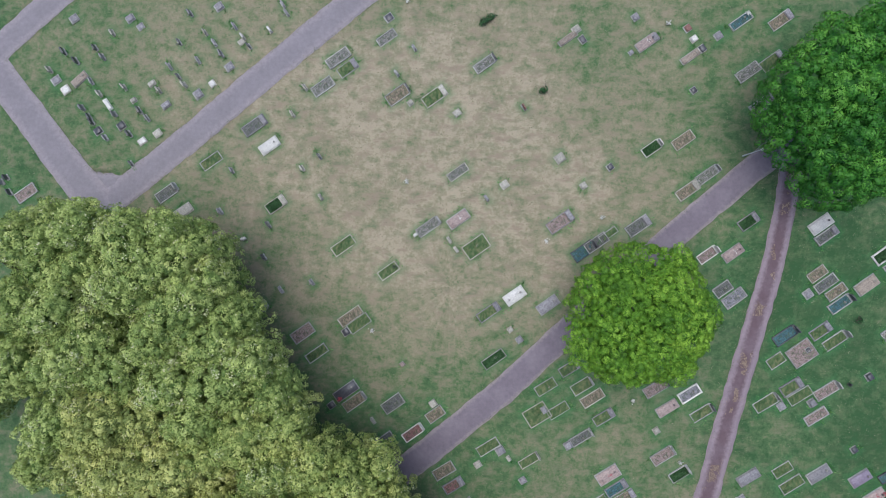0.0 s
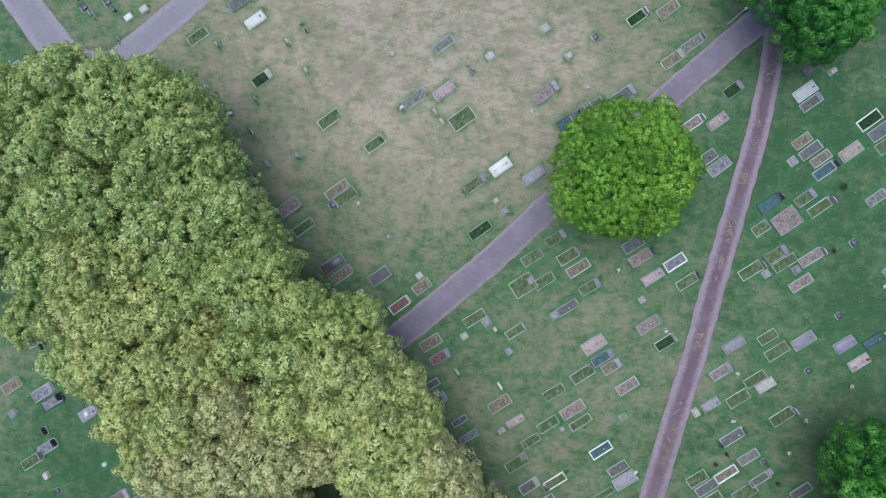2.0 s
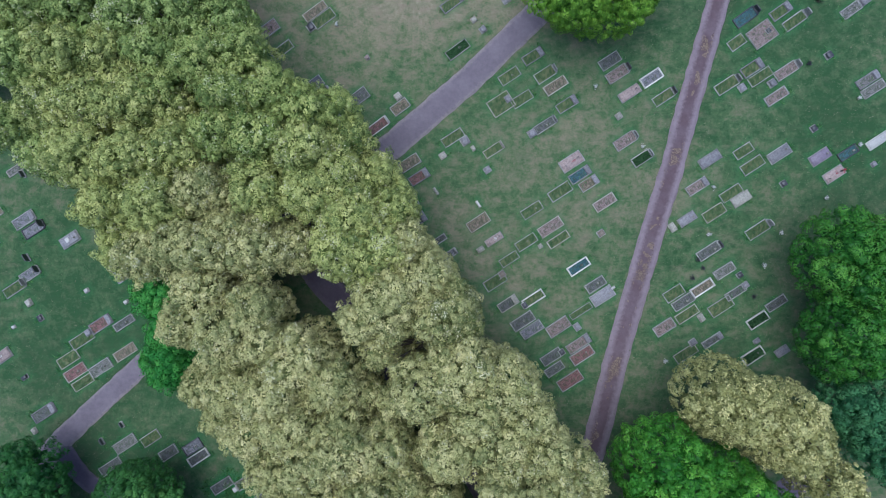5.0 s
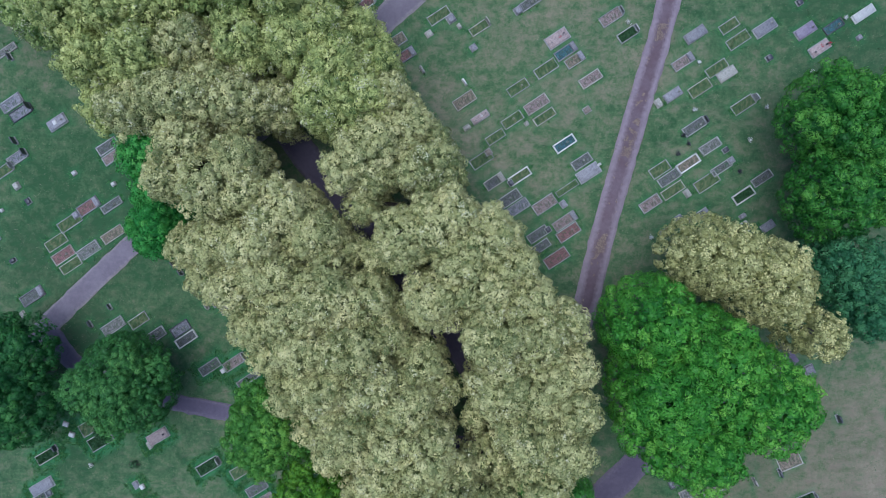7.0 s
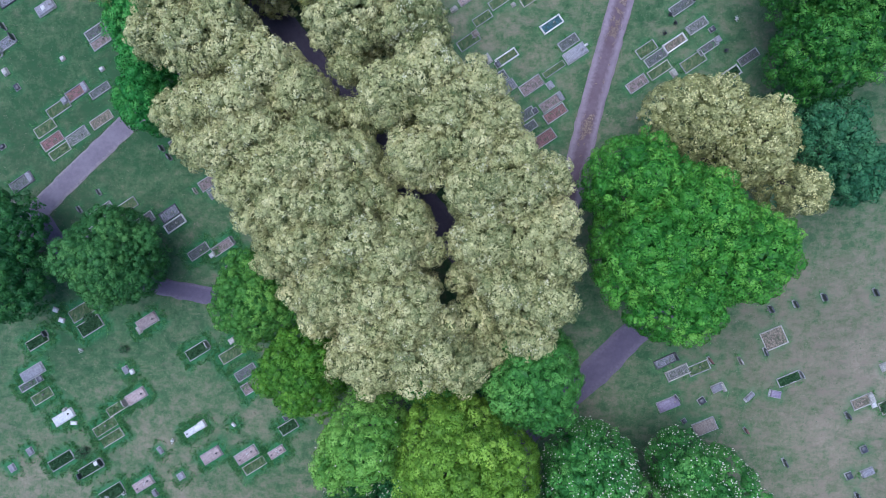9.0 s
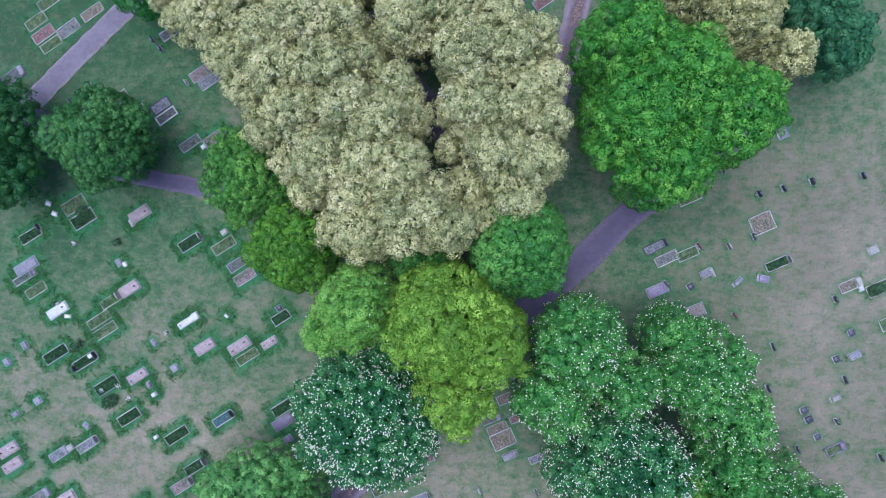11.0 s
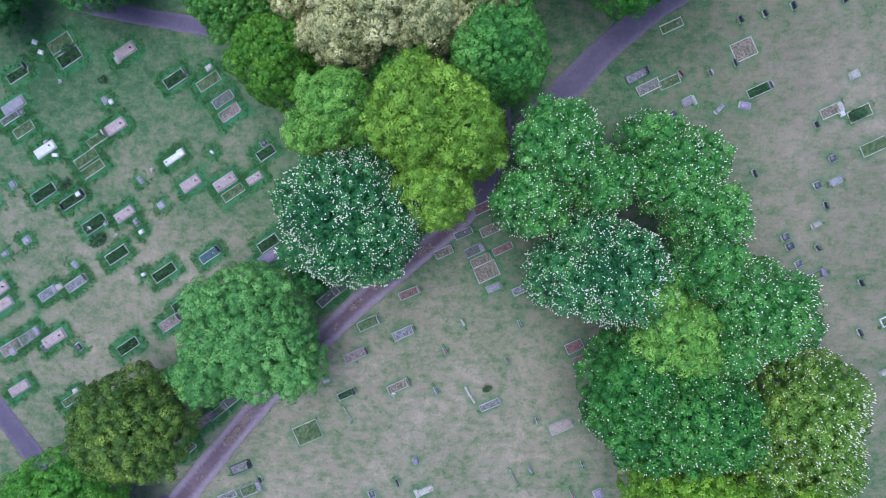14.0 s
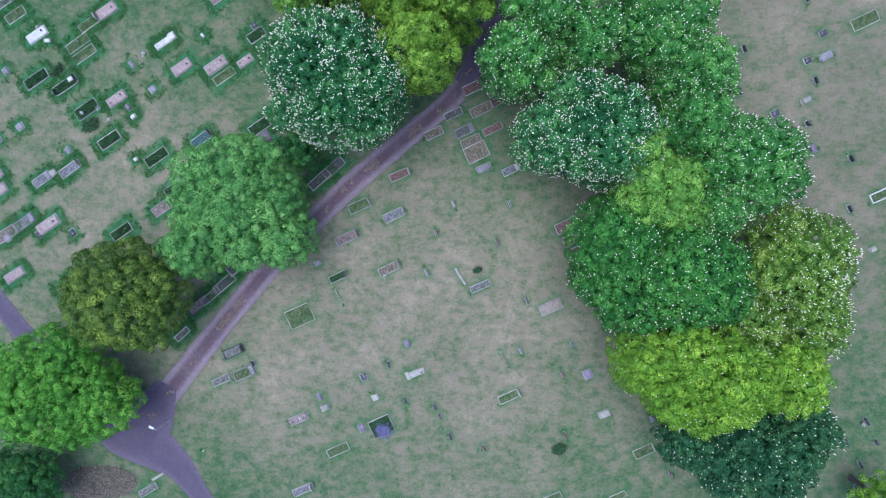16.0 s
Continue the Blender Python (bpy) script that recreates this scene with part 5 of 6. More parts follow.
tablet(33.56, -7.59, 32.1, 0.47, 0.48, "d")
kerb(30.57, -8.48, 32.2, 1.69, 1.07, "g", "-", "g")
tablet(42.83, 5.27, 32.0, 0.52, 0.43, "d")
tablet(43.02, 3.92, 32.0, 0.52, 0.43, "d")
ledger(-44.37, -34.90, 31.5, 2.24, 1.14, "p")
tablet(-44.24, -23.17, 31.2, 0.94, 0.80, "m")
kerb(-44.24, -20.31, 31.1, 2.11, 1.15, "t", "-", "n")

kerb(11.18, -8.37, 28.9, 2.16, 0.99, "g", "F", "m")
kerb(8.78, -10.11, 28.9, 2.17, 1.05, "g", "-", "g")
kerb(12.22, -10.20, 29.0, 2.05, 1.10, "g", "H", "g")
kerb(13.19, -11.36, 29.1, 2.37, 1.04, "t", "-", "n")
kerb(7.80, -12.77, 29.0, 2.40, 1.76, "g", "-", "n")
kerb(9.85, -12.43, 29.1, 2.17, 0.99, "g", "-", "g")
tablet(8.48, -12.33, 29.0, 0.54, 0.72, "m")
kerb(14.17, -13.23, 29.2, 2.16, 0.99, "g", "F", "m")
kerb(11.88, -15.15, 29.2, 2.17, 0.88, "d", "H", "g")
tablet(10.63, -15.83, 29.2, 0.81, 0.77, "m")
kerb(-1.49, -17.91, 29.0, 2.22, 1.11, "t", "-", "g")
kerb(-0.62, -19.35, 29.1, 2.10, 1.00, "r", "F", "m")
kerb(2.93, -15.72, 29.0, 2.31, 1.00, "g", "-", "g")
tablet(4.07, -16.13, 29.0, 0.88, 0.83, "m")
tablet(4.85, -16.91, 29.0, 0.38, 0.55, "n")
tablet(1.83, -17.41, 29.0, 0.72, 0.66, "n")
kerb(6.77, -17.20, 29.2, 1.97, 0.88, "g", "H", "n")
tablet(6.10, -19.09, 29.2, 0.71, 0.66, "m")
standing(0.95, -20.84, 29.2, "n")
ledger(14.29, -18.82, 29.4, 2.38, 1.26, "p")
kerb(15.03, -20.13, 29.5, 2.27, 0.99, "b", "F", "m")
kerb(15.85, -21.01, 29.5, 1.95, 0.99, "t", "F", "g")
kerb(13.04, -21.64, 29.5, 2.39, 1.10, "g", "-", "g")
kerb(17.26, -22.96, 29.6, 2.27, 1.04, "p", "-", "n")
vase(16.96, -11.75, "w")
kerb(18.50, -9.37, 29.1, 2.14, 1.09, "d", "-", "g")
kerb(19.13, -10.66, 29.2, 2.24, 1.09, "p", "H", "g")
kerb(22.38, -11.29, 29.3, 2.23, 1.09, "m", "-", "W")
ledger(20.21, -12.59, 29.3, 2.24, 0.98, "p")
kerb(23.40, -13.20, 29.4, 2.13, 0.98, "g", "H", "g")
tablet(19.07, -14.73, 29.3, 0.64, 0.66, "n")
kerb(19.53, -17.16, 29.5, 2.25, 1.09, "p", "H", "g")
vase(21.11, -17.82, "w")
kerb(21.00, -18.95, 29.6, 1.93, 0.98, "G", "H", "g")
kerb(31.87, -11.03, 29.5, 2.20, 1.08, "g", "F", "m")
kerb(32.62, -11.89, 29.5, 2.41, 0.97, "g", "-", "g")
kerb(35.01, -11.53, 29.6, 2.30, 1.02, "p", "H", "g")
tablet(33.64, -12.61, 29.6, 0.73, 0.75, "m")
kerb(34.00, -13.87, 29.7, 2.30, 0.97, "p", "-", "g")
kerb(29.42, -12.46, 29.5, 2.32, 1.08, "g", "H", "g")
tablet(30.83, -12.83, 29.6, 0.74, 0.76, "m")
ledger(27.46, -19.45, 29.8, 2.23, 1.03, "m")
kerb(26.15, -21.97, 29.8, 2.24, 0.98, "p", "F", "g")
vase(27.64, -22.12, "w")
kerb(30.68, -18.86, 29.8, 1.90, 0.97, "g", "-", "g")
kerb(31.46, -20.27, 29.9, 2.32, 1.08, "g", "-", "g")
ledger(33.99, -19.36, 29.9, 2.31, 1.08, "m")
kerb(29.31, -22.83, 29.9, 2.23, 0.98, "g", "-", "g")
ledger(30.23, -23.43, 30.0, 1.91, 0.97, "n")
tablet(39.00, -10.34, 29.6, 0.67, 0.70, "d")
kerb(42.52, -12.90, 29.8, 2.27, 0.91, "c", "F", "m")
kerb(43.00, -13.79, 29.9, 2.37, 0.91, "c", "-", "g")
vase(41.56, -14.59, "w")
tablet(37.31, -17.17, 29.9, 0.63, 0.64, "d")
ledger(37.75, -19.89, 30.0, 2.09, 1.07, "v")
kerb(40.38, -19.69, 30.1, 1.98, 0.86, "b", "-", "D")
vase(41.46, -18.96, "w")
ledger(43.19, -18.71, 30.1, 2.28, 0.86, "w")
ledger(38.98, -21.64, 30.1, 2.09, 1.02, "p")
vase(39.88, -21.27, "r")
tablet(34.22, -22.23, 30.0, 0.63, 0.59, "d")
vase(38.09, -23.84, "w")
tablet(42.67, -20.92, 30.2, 0.52, 0.48, "m")
vase(37.14, -11.00, "d")
kerb(-1.86, -22.16, 29.2, 2.22, 0.78, "d", "-", "g")
kerb(-1.28, -23.64, 29.2, 2.34, 1.11, "d", "F", "m")
kerb(0.94, -25.67, 29.4, 1.67, 0.67, "d", "-", "g")
kerb(1.68, -27.27, 29.5, 1.89, 0.72, "m", "H", "g")
standing(5.02, -22.38, 29.3, "w")
kerb(4.92, -24.14, 29.4, 2.31, 1.11, "t", "-", "n")
ledger(6.36, -25.90, 29.5, 1.87, 0.72, "p")
tablet(4.98, -26.81, 29.6, 0.72, 0.50, "n")
kerb(10.21, -23.27, 29.5, 2.19, 0.99, "g", "-", "g")
kerb(11.91, -25.03, 29.6, 2.51, 1.10, "p", "-", "n")
kerb(12.61, -26.29, 29.7, 2.29, 0.88, "g", "-", "n")
tablet(10.82, -26.84, 29.7, 0.44, 0.44, "n")
kerb(9.48, -26.37, 29.6, 2.19, 0.99, "g", "-", "g")
kerb(7.73, -27.92, 29.6, 1.98, 0.88, "g", "-", "g")
kerb(6.23, -30.04, 29.7, 2.32, 1.11, "g", "-", "g")
tablet(6.93, -29.36, 29.6, 0.66, 0.66, "t")
kerb(7.37, -32.27, 29.8, 2.10, 1.00, "d", "F", "n")
kerb(9.87, -31.92, 29.8, 2.31, 0.94, "g", "-", "W")
tablet(8.95, -32.53, 29.8, 0.55, 0.66, "d")
kerb(8.70, -34.07, 29.9, 2.43, 1.10, "d", "-", "g")
kerb(9.53, -34.95, 30.0, 2.32, 1.05, "m", "-", "g")
kerb(12.12, -34.82, 30.0, 2.42, 1.21, "p", "-", "g")
tablet(13.93, -34.92, 30.1, 0.66, 0.77, "m")
kerb(14.39, -33.40, 30.0, 2.41, 0.66, "g", "-", "g")
kerb(14.42, -29.04, 29.8, 2.29, 0.99, "b", "-", "W")
kerb(15.95, -30.89, 29.9, 2.07, 0.99, "d", "-", "g")
ledger(16.54, -32.03, 30.0, 2.40, 1.21, "m")
tablet(17.56, -31.32, 30.1, 0.54, 0.27, "w")
tablet(16.72, -25.94, 29.8, 0.76, 0.66, "t")
kerb(13.99, -36.58, 30.2, 2.52, 0.99, "p", "F", "g")
kerb(11.30, -37.71, 30.1, 2.20, 0.99, "d", "-", "g")
tablet(12.31, -37.32, 30.1, 0.60, 0.61, "d")
kerb(14.26, -37.70, 30.2, 2.41, 1.10, "r", "-", "g")
kerb(12.97, -40.13, 30.2, 2.53, 1.21, "r", "-", "g")
kerb(11.50, -38.94, 30.2, 1.98, 0.88, "d", "-", "g")
ledger(25.02, -25.05, 29.9, 1.82, 0.92, "m")
tablet(23.59, -25.77, 29.9, 0.64, 0.87, "n")
kerb(27.62, -24.61, 30.0, 2.24, 1.09, "g", "-", "n")
kerb(31.62, -26.50, 30.1, 2.33, 1.08, "g", "H", "g")
vase(33.72, -26.90, "w")
vase(26.92, -26.64, "w")
kerb(26.89, -28.27, 30.1, 2.35, 0.98, "d", "H", "g")
vase(25.78, -29.02, "d")
kerb(28.29, -30.26, 30.2, 2.14, 0.98, "c", "-", "g")
kerb(26.12, -31.77, 30.2, 2.36, 0.98, "t", "-", "W")
vase(25.15, -30.78, "d")
vase(26.22, -29.86, "d")
tablet(29.70, -30.73, 30.3, 0.64, 0.54, "d")
tablet(30.18, -31.74, 30.3, 0.69, 0.65, "m")
vase(30.87, -32.87, "d")
kerb(23.41, -32.16, 30.2, 2.05, 1.09, "g", "-", "g")
kerb(24.23, -33.03, 30.2, 2.26, 0.98, "d", "-", "g")
kerb(24.54, -34.25, 30.3, 2.37, 0.98, "g", "-", "n")
kerb(27.79, -33.67, 30.3, 2.46, 1.20, "g", "-", "g")
tablet(25.86, -34.65, 30.2, 0.59, 0.82, "n")
kerb(22.32, -35.39, 30.3, 2.16, 1.09, "p", "-", "g")
kerb(29.24, -32.39, 30.3, 2.14, 0.81, "d", "-", "g")
kerb(26.82, -36.90, 30.4, 2.15, 0.76, "d", "F", "g")
tablet(24.93, -37.01, 30.4, 0.76, 0.65, "m")
kerb(24.23, -38.07, 30.4, 2.38, 0.98, "g", "-", "n")
kerb(31.18, -35.17, 30.5, 2.14, 1.03, "G", "-", "W")
kerb(30.58, -38.58, 30.6, 2.25, 1.08, "G", "-", "W")
tablet(30.97, -37.18, 30.6, 0.69, 0.43, "m")
ledger(33.31, -38.29, 30.7, 1.39, 0.81, "m")
kerb(33.01, -33.65, 30.5, 2.13, 0.87, "d", "-", "g")
vase(22.15, -38.68, "w")
vase(31.98, -29.94, "w")
kerb(-40.97, -21.10, 28.2, 2.47, 1.15, "m", "F", "g")
kerb(-40.10, -22.13, 28.3, 2.35, 1.09, "m", "H", "d")
ledger(-36.34, -23.39, 28.4, 2.11, 1.15, "m")
tablet(-36.52, -23.44, 28.4, 0.53, 0.57, "w")
kerb(-31.31, -26.16, 28.7, 2.33, 1.03, "d", "-", "g")
kerb(-30.86, -27.21, 28.7, 2.21, 1.03, "p", "-", "g")
kerb(-40.85, -26.67, 28.5, 2.13, 1.04, "m", "H", "g")
kerb(-42.56, -28.01, 28.5, 2.49, 1.04, "g", "H", "g")
tablet(-41.07, -29.53, 28.6, 0.65, 0.75, "n")
tablet(-34.96, -28.63, 28.7, 0.53, 0.46, "w")
tablet(-30.95, -30.00, 28.8, 0.52, 0.40, "w")
kerb(-41.23, -15.82, 28.0, 2.58, 0.80, "c", "-", "n")
standing(-40.68, -16.48, 28.0, "d")
standing(-40.84, -24.95, 28.4, "d")
kerb(-33.74, -32.08, 28.8, 2.46, 1.14, "r", "F", "m")
tablet(-35.09, -32.86, 28.8, 0.76, 0.69, "m")
kerb(-35.85, -33.57, 28.9, 2.59, 1.15, "g", "-", "g")
kerb(-31.33, -32.10, 28.9, 2.34, 0.86, "d", "-", "g")
kerb(-31.42, -35.07, 29.0, 2.46, 1.03, "t", "-", "n")
kerb(-34.06, -36.54, 29.0, 2.47, 1.15, "c", "-", "g")
kerb(-36.74, -36.85, 29.0, 2.48, 1.15, "r", "-", "n")
kerb(-37.41, -35.49, 28.9, 2.37, 1.15, "g", "-", "n")
kerb(-36.05, -37.93, 29.0, 2.37, 0.98, "g", "-", "n")
tablet(-40.00, -31.15, 28.7, 0.59, 0.69, "d")
tablet(-42.85, -31.91, 28.7, 0.42, 0.35, "w")
tablet(-42.05, -37.10, 28.9, 0.71, 0.46, "d")
kerb(-40.30, -40.83, 29.1, 2.62, 1.15, "d", "F", "m")
tablet(-41.45, -42.63, 29.1, 0.54, 0.69, "n")
standing(-32.24, -42.38, 29.3, "d")
standing(-34.42, -44.01, 29.3, "d")
kerb(-32.09, -44.40, 29.4, 2.60, 1.14, "c", "-", "g")
kerb(-29.41, -43.95, 29.4, 2.12, 1.08, "g", "-", "g")
kerb(-27.65, -45.48, 29.5, 1.99, 1.08, "d", "-", "g")
kerb(-33.73, -46.64, 29.4, 2.49, 1.03, "d", "-", "g")
kerb(-25.11, -45.02, 29.6, 2.10, 1.14, "m", "-", "d")
kerb(-24.60, -46.08, 29.6, 2.34, 1.02, "d", "-", "W")
kerb(-22.36, -49.04, 29.8, 2.34, 1.02, "d", "-", "g")
kerb(-19.84, -48.70, 29.8, 2.44, 1.02, "p", "H", "g")
tablet(-21.05, -49.50, 29.8, 0.52, 0.51, "w")
kerb(-18.51, -50.47, 29.9, 2.56, 0.79, "d", "-", "g")

kerb(-20.72, -42.08, 28.5, 2.32, 1.14, "p", "-", "g")
kerb(-19.86, -42.94, 28.5, 2.32, 1.03, "m", "H", "g")
standing(-22.24, -42.89, 28.5, "n")
standing(-25.30, -38.41, 28.2, "d")
standing(-24.61, -39.31, 28.3, "d")
kerb(-23.55, -37.79, 28.2, 2.09, 1.03, "d", "-", "g")
kerb(23.60, -62.66, 22.5, 2.19, 0.89, "m", "H", "d")
kerb(24.74, -63.84, 22.6, 2.41, 1.06, "c", "-", "n")
standing(27.90, -62.78, 30.7, "r")
ledger(28.47, -65.54, 22.7, 1.20, 0.78, "m")
tablet(29.07, -65.51, 22.7, 0.38, 1.00, "n")
ledger(23.66, -66.92, 19.7, 2.20, 1.12, "v")
standing(24.51, -66.35, 30.8, "d")
tablet(26.89, -66.75, 30.9, 0.77, 0.66, "d")
tablet(25.10, -68.68, 30.9, 0.50, 0.50, "d")
ledger(27.09, -69.33, 19.8, 2.30, 1.34, "t")
standing(30.98, -69.85, 31.1, "r")

tablet(-37.81, -54.12, -23.8, 0.66, 0.53, "w")
tablet(-37.25, -55.21, -23.8, 0.66, 0.53, "w")
kerb(-35.11, -54.44, 27.2, 2.65, 1.39, "g", "-", "g")
kerb(-34.23, -55.96, 27.3, 2.65, 1.39, "G", "-", "g")
shrub(-34.26, -55.09, 27.3, 1.32, 0.93)
vase(-35.38, -58.39, "w")
ledger(-28.25, -55.84, 27.5, 2.39, 1.16, "p")
tablet(-29.17, -56.69, 27.5, 0.48, 0.81, "n")
shrub(-30.85, -58.55, 27.5, 0.84, 0.70)
kerb(-40.02, -57.28, 27.2, 2.44, 1.05, "G", "-", "n")
standing(-39.02, -56.48, 27.2, "d")
kerb(-23.22, -59.11, 27.8, 2.49, 1.16, "G", "H", "g")
kerb(-19.76, -59.65, 27.9, 2.60, 1.15, "g", "-", "n")
tablet(-19.58, -58.28, 27.8, 0.77, 0.58, "n")
kerb(-18.39, -61.60, 28.1, 2.36, 1.04, "d", "-", "g")
kerb(-17.80, -62.98, 28.2, 2.36, 1.16, "p", "-", "g")
ledger(-40.78, -60.46, 27.4, 2.70, 1.17, "m")
tablet(-40.12, -61.16, 27.4, 0.73, 0.70, "d")
kerb(-40.00, -62.99, 27.5, 2.33, 1.06, "g", "-", "n")
kerb(-41.34, -61.72, 27.5, 2.09, 0.82, "d", "-", "g")
tablet(-30.88, -60.70, 27.7, 0.66, 0.82, "m")
tablet(-30.23, -60.92, 27.7, 0.48, 0.58, "w")
ledger(-29.99, -63.46, 27.8, 2.29, 1.17, "p")
kerb(-32.16, -64.60, 27.8, 2.30, 0.99, "g", "H", "n")
ledger(-37.84, -65.27, 27.7, 2.45, 1.06, "w")
tablet(-36.86, -65.93, -3.8, 0.73, 0.41, "w")
tablet(-37.70, -64.51, 27.7, 0.55, 0.35, "n")
kerb(-33.56, -66.51, 27.9, 2.68, 1.05, "g", "-", "n")
kerb(-32.95, -67.67, 28.0, 2.68, 1.06, "g", "-", "n")
ledger(-24.32, -67.31, 28.2, 1.92, 0.70, "w")
tablet(-23.31, -66.73, 28.3, 0.84, 0.87, "w")
vase(-26.45, -68.22, "w")
tablet(-27.93, -69.19, -54.0, 0.82, 0.48, "m")
tablet(-20.04, -66.89, -43.8, 0.53, 0.30, "w")
kerb(-14.38, -67.39, 28.5, 2.01, 1.10, "G", "-", "g")
tablet(-14.54, -66.40, 28.4, 0.71, 0.58, "d")
ledger(-22.58, -69.95, 28.4, 2.28, 1.17, "p")
ledger(-18.94, -70.07, 28.5, 2.51, 1.16, "p")
kerb(-18.21, -71.23, 28.6, 2.51, 0.99, "g", "-", "n")
ledger(-15.78, -69.92, 28.6, 1.78, 0.87, "p")
tablet(-41.76, -68.69, 27.8, 0.74, 0.83, "m")
kerb(-38.48, -69.80, 27.9, 2.84, 1.18, "G", "-", "g")
shrub(-36.14, -69.06, 28.0, 1.84, 0.82)
tablet(-34.71, -70.17, 28.0, 0.74, 0.53, "w")
kerb(-35.38, -70.72, 28.1, 2.70, 1.06, "G", "H", "g")
standing(-36.49, -71.42, 28.1, "d")
ledger(-29.95, -72.61, 28.3, 2.32, 1.06, "p")
kerb(-33.32, -73.41, 28.3, 2.70, 1.30, "G", "-", "g")
vase(-33.84, -73.79, "w")
vase(-31.98, -73.49, "w")
shrub(-33.05, -75.09, 28.4, 2.09, 1.30)
tablet(-28.76, -73.57, -59.2, 0.82, 0.49, "m")
tablet(-28.31, -74.61, 28.5, 0.61, 0.47, "w")
vase(-31.00, -74.74, "w")
kerb(-31.20, -76.82, 28.5, 2.58, 1.18, "G", "-", "n")
tablet(-25.95, -71.97, 28.4, 0.79, 0.76, "m")
kerb(-21.27, -77.53, 28.8, 2.30, 1.00, "b", "H", "g")
kerb(-26.29, -79.02, 28.8, 2.69, 1.12, "G", "-", "n")
tablet(-28.48, -79.07, 28.7, 0.55, 0.41, "w")
kerb(-24.60, -82.41, 29.0, 2.45, 1.06, "G", "H", "g")
kerb(-35.94, -79.54, 28.5, 2.49, 1.01, "m", "H", "n")
tablet(-38.01, -79.85, 28.5, 1.12, 0.71, "n")
kerb(-39.12, -80.39, 28.5, 2.25, 1.01, "m", "F", "g")
tablet(-35.87, -77.56, -48.9, 0.83, 0.56, "m")
tablet(-40.89, -74.62, 28.2, 0.87, 0.77, "m")
tablet(-43.44, -75.91, 28.1, 0.81, 0.54, "m")
ledger(-44.58, -79.66, 28.3, 2.40, 1.19, "p")
ledger(-44.26, -81.31, 28.4, 2.40, 1.14, "p")
kerb(-26.17, -84.36, 29.1, 2.46, 1.13, "p", "H", "g")
kerb(-14.92, -76.73, 29.0, 2.39, 1.17, "G", "-", "g")
ledger(-14.98, -78.20, 29.0, 2.39, 1.17, "v")
tablet(-14.66, -80.06, 29.2, 1.08, 0.82, "v")
kerb(-41.62, -84.81, 28.6, 2.52, 1.08, "c", "F", "m")
ledger(-38.99, -85.25, 28.7, 2.77, 1.20, "p")
kerb(-30.96, -86.58, 29.0, 2.49, 1.07, "G", "-", "n")
tablet(-43.85, -70.35, 27.8, 0.75, 0.83, "m")
shrub(-23.57, -81.15, 28.9, 0.85, 0.59)
tablet(-43.66, -86.41, 28.7, 0.76, 0.72, "m")

kerb(7.53, -74.62, 20.5, 2.06, 1.03, "r", "-", "g")
kerb(9.90, -75.06, 20.6, 1.94, 1.03, "d", "-", "g")
kerb(8.24, -76.86, 20.7, 2.41, 1.04, "t", "H", "g")
kerb(9.94, -76.21, 20.7, 1.48, 0.80, "r", "-", "g")
kerb(9.26, -78.94, 20.8, 2.18, 0.81, "r", "-", "g")
kerb(5.36, -77.09, 20.6, 1.96, 0.81, "d", "-", "g")
kerb(3.22, -78.88, 20.7, 1.97, 0.93, "t", "-", "g")
kerb(6.39, -78.89, 20.7, 2.07, 0.98, "d", "F", "m")
kerb(6.95, -79.97, 20.8, 2.19, 0.92, "t", "-", "g")
kerb(7.45, -81.16, 20.9, 2.42, 1.73, "t", "-", "g")
ledger(8.09, -82.83, 21.0, 1.61, 0.75, "m")
kerb(10.87, -83.22, 21.1, 1.95, 0.81, "m", "F", "n")
kerb(15.59, -77.71, -63.8, 1.94, 0.79, "d", "-", "n")
kerb(14.10, -78.95, 20.9, 1.93, 0.92, "d", "-", "g")
tablet(36.47, -52.37, 19.9, 1.06, 0.99, "m")
standing(30.54, -55.50, 19.9, "r")
kerb(27.31, -58.05, 20.0, 2.28, 0.94, "g", "-", "n")
standing(33.89, -58.07, 20.1, "d")
standing(36.23, -57.70, 20.1, "d")
standing(38.94, -57.20, 20.2, "d")
standing(43.81, -56.99, 20.3, "d")
kerb(34.14, -60.95, 20.3, 2.26, 1.89, "t", "-", "n")
standing(33.22, -62.21, 20.4, "d")
standing(30.78, -62.97, 20.4, "n")
kerb(35.37, -65.03, 20.6, 2.26, 0.95, "G", "H", "g")
kerb(26.81, -63.52, 20.3, 2.18, 1.01, "g", "-", "g")
tablet(44.55, -64.26, 20.7, 1.06, 0.83, "n")
tablet(31.48, -66.58, 42.2, 1.20, 0.45, "m")
tablet(33.95, -66.43, -14.2, 1.20, 0.72, "v")
standing(34.52, -73.17, 21.0, "d")
tablet(42.15, -72.28, 21.1, 0.70, 0.73, "d")
tablet(40.60, -74.80, 21.2, 0.70, 0.73, "d")
ledger(42.39, -74.53, 21.2, 1.29, 0.73, "m")
standing(41.27, -76.81, 21.4, "d")
tablet(40.33, -78.66, 21.4, 1.08, 0.56, "n")
tablet(37.29, -79.72, 21.5, 0.82, 0.73, "d")
tablet(37.69, -80.65, 21.5, 0.82, 0.74, "d")
tablet(38.49, -82.45, 21.7, 0.76, 0.68, "d")
standing(36.47, -83.53, 21.6, "d")
standing(40.30, -80.97, 21.6, "d")
kerb(40.18, -83.74, 21.7, 1.96, 0.91, "g", "F", "v")
standing(44.33, -84.72, 21.9, "d")
kerb(42.28, -67.57, 20.9, 2.24, 1.06, "t", "F", "n")
standing(40.67, -68.84, 20.9, "d")
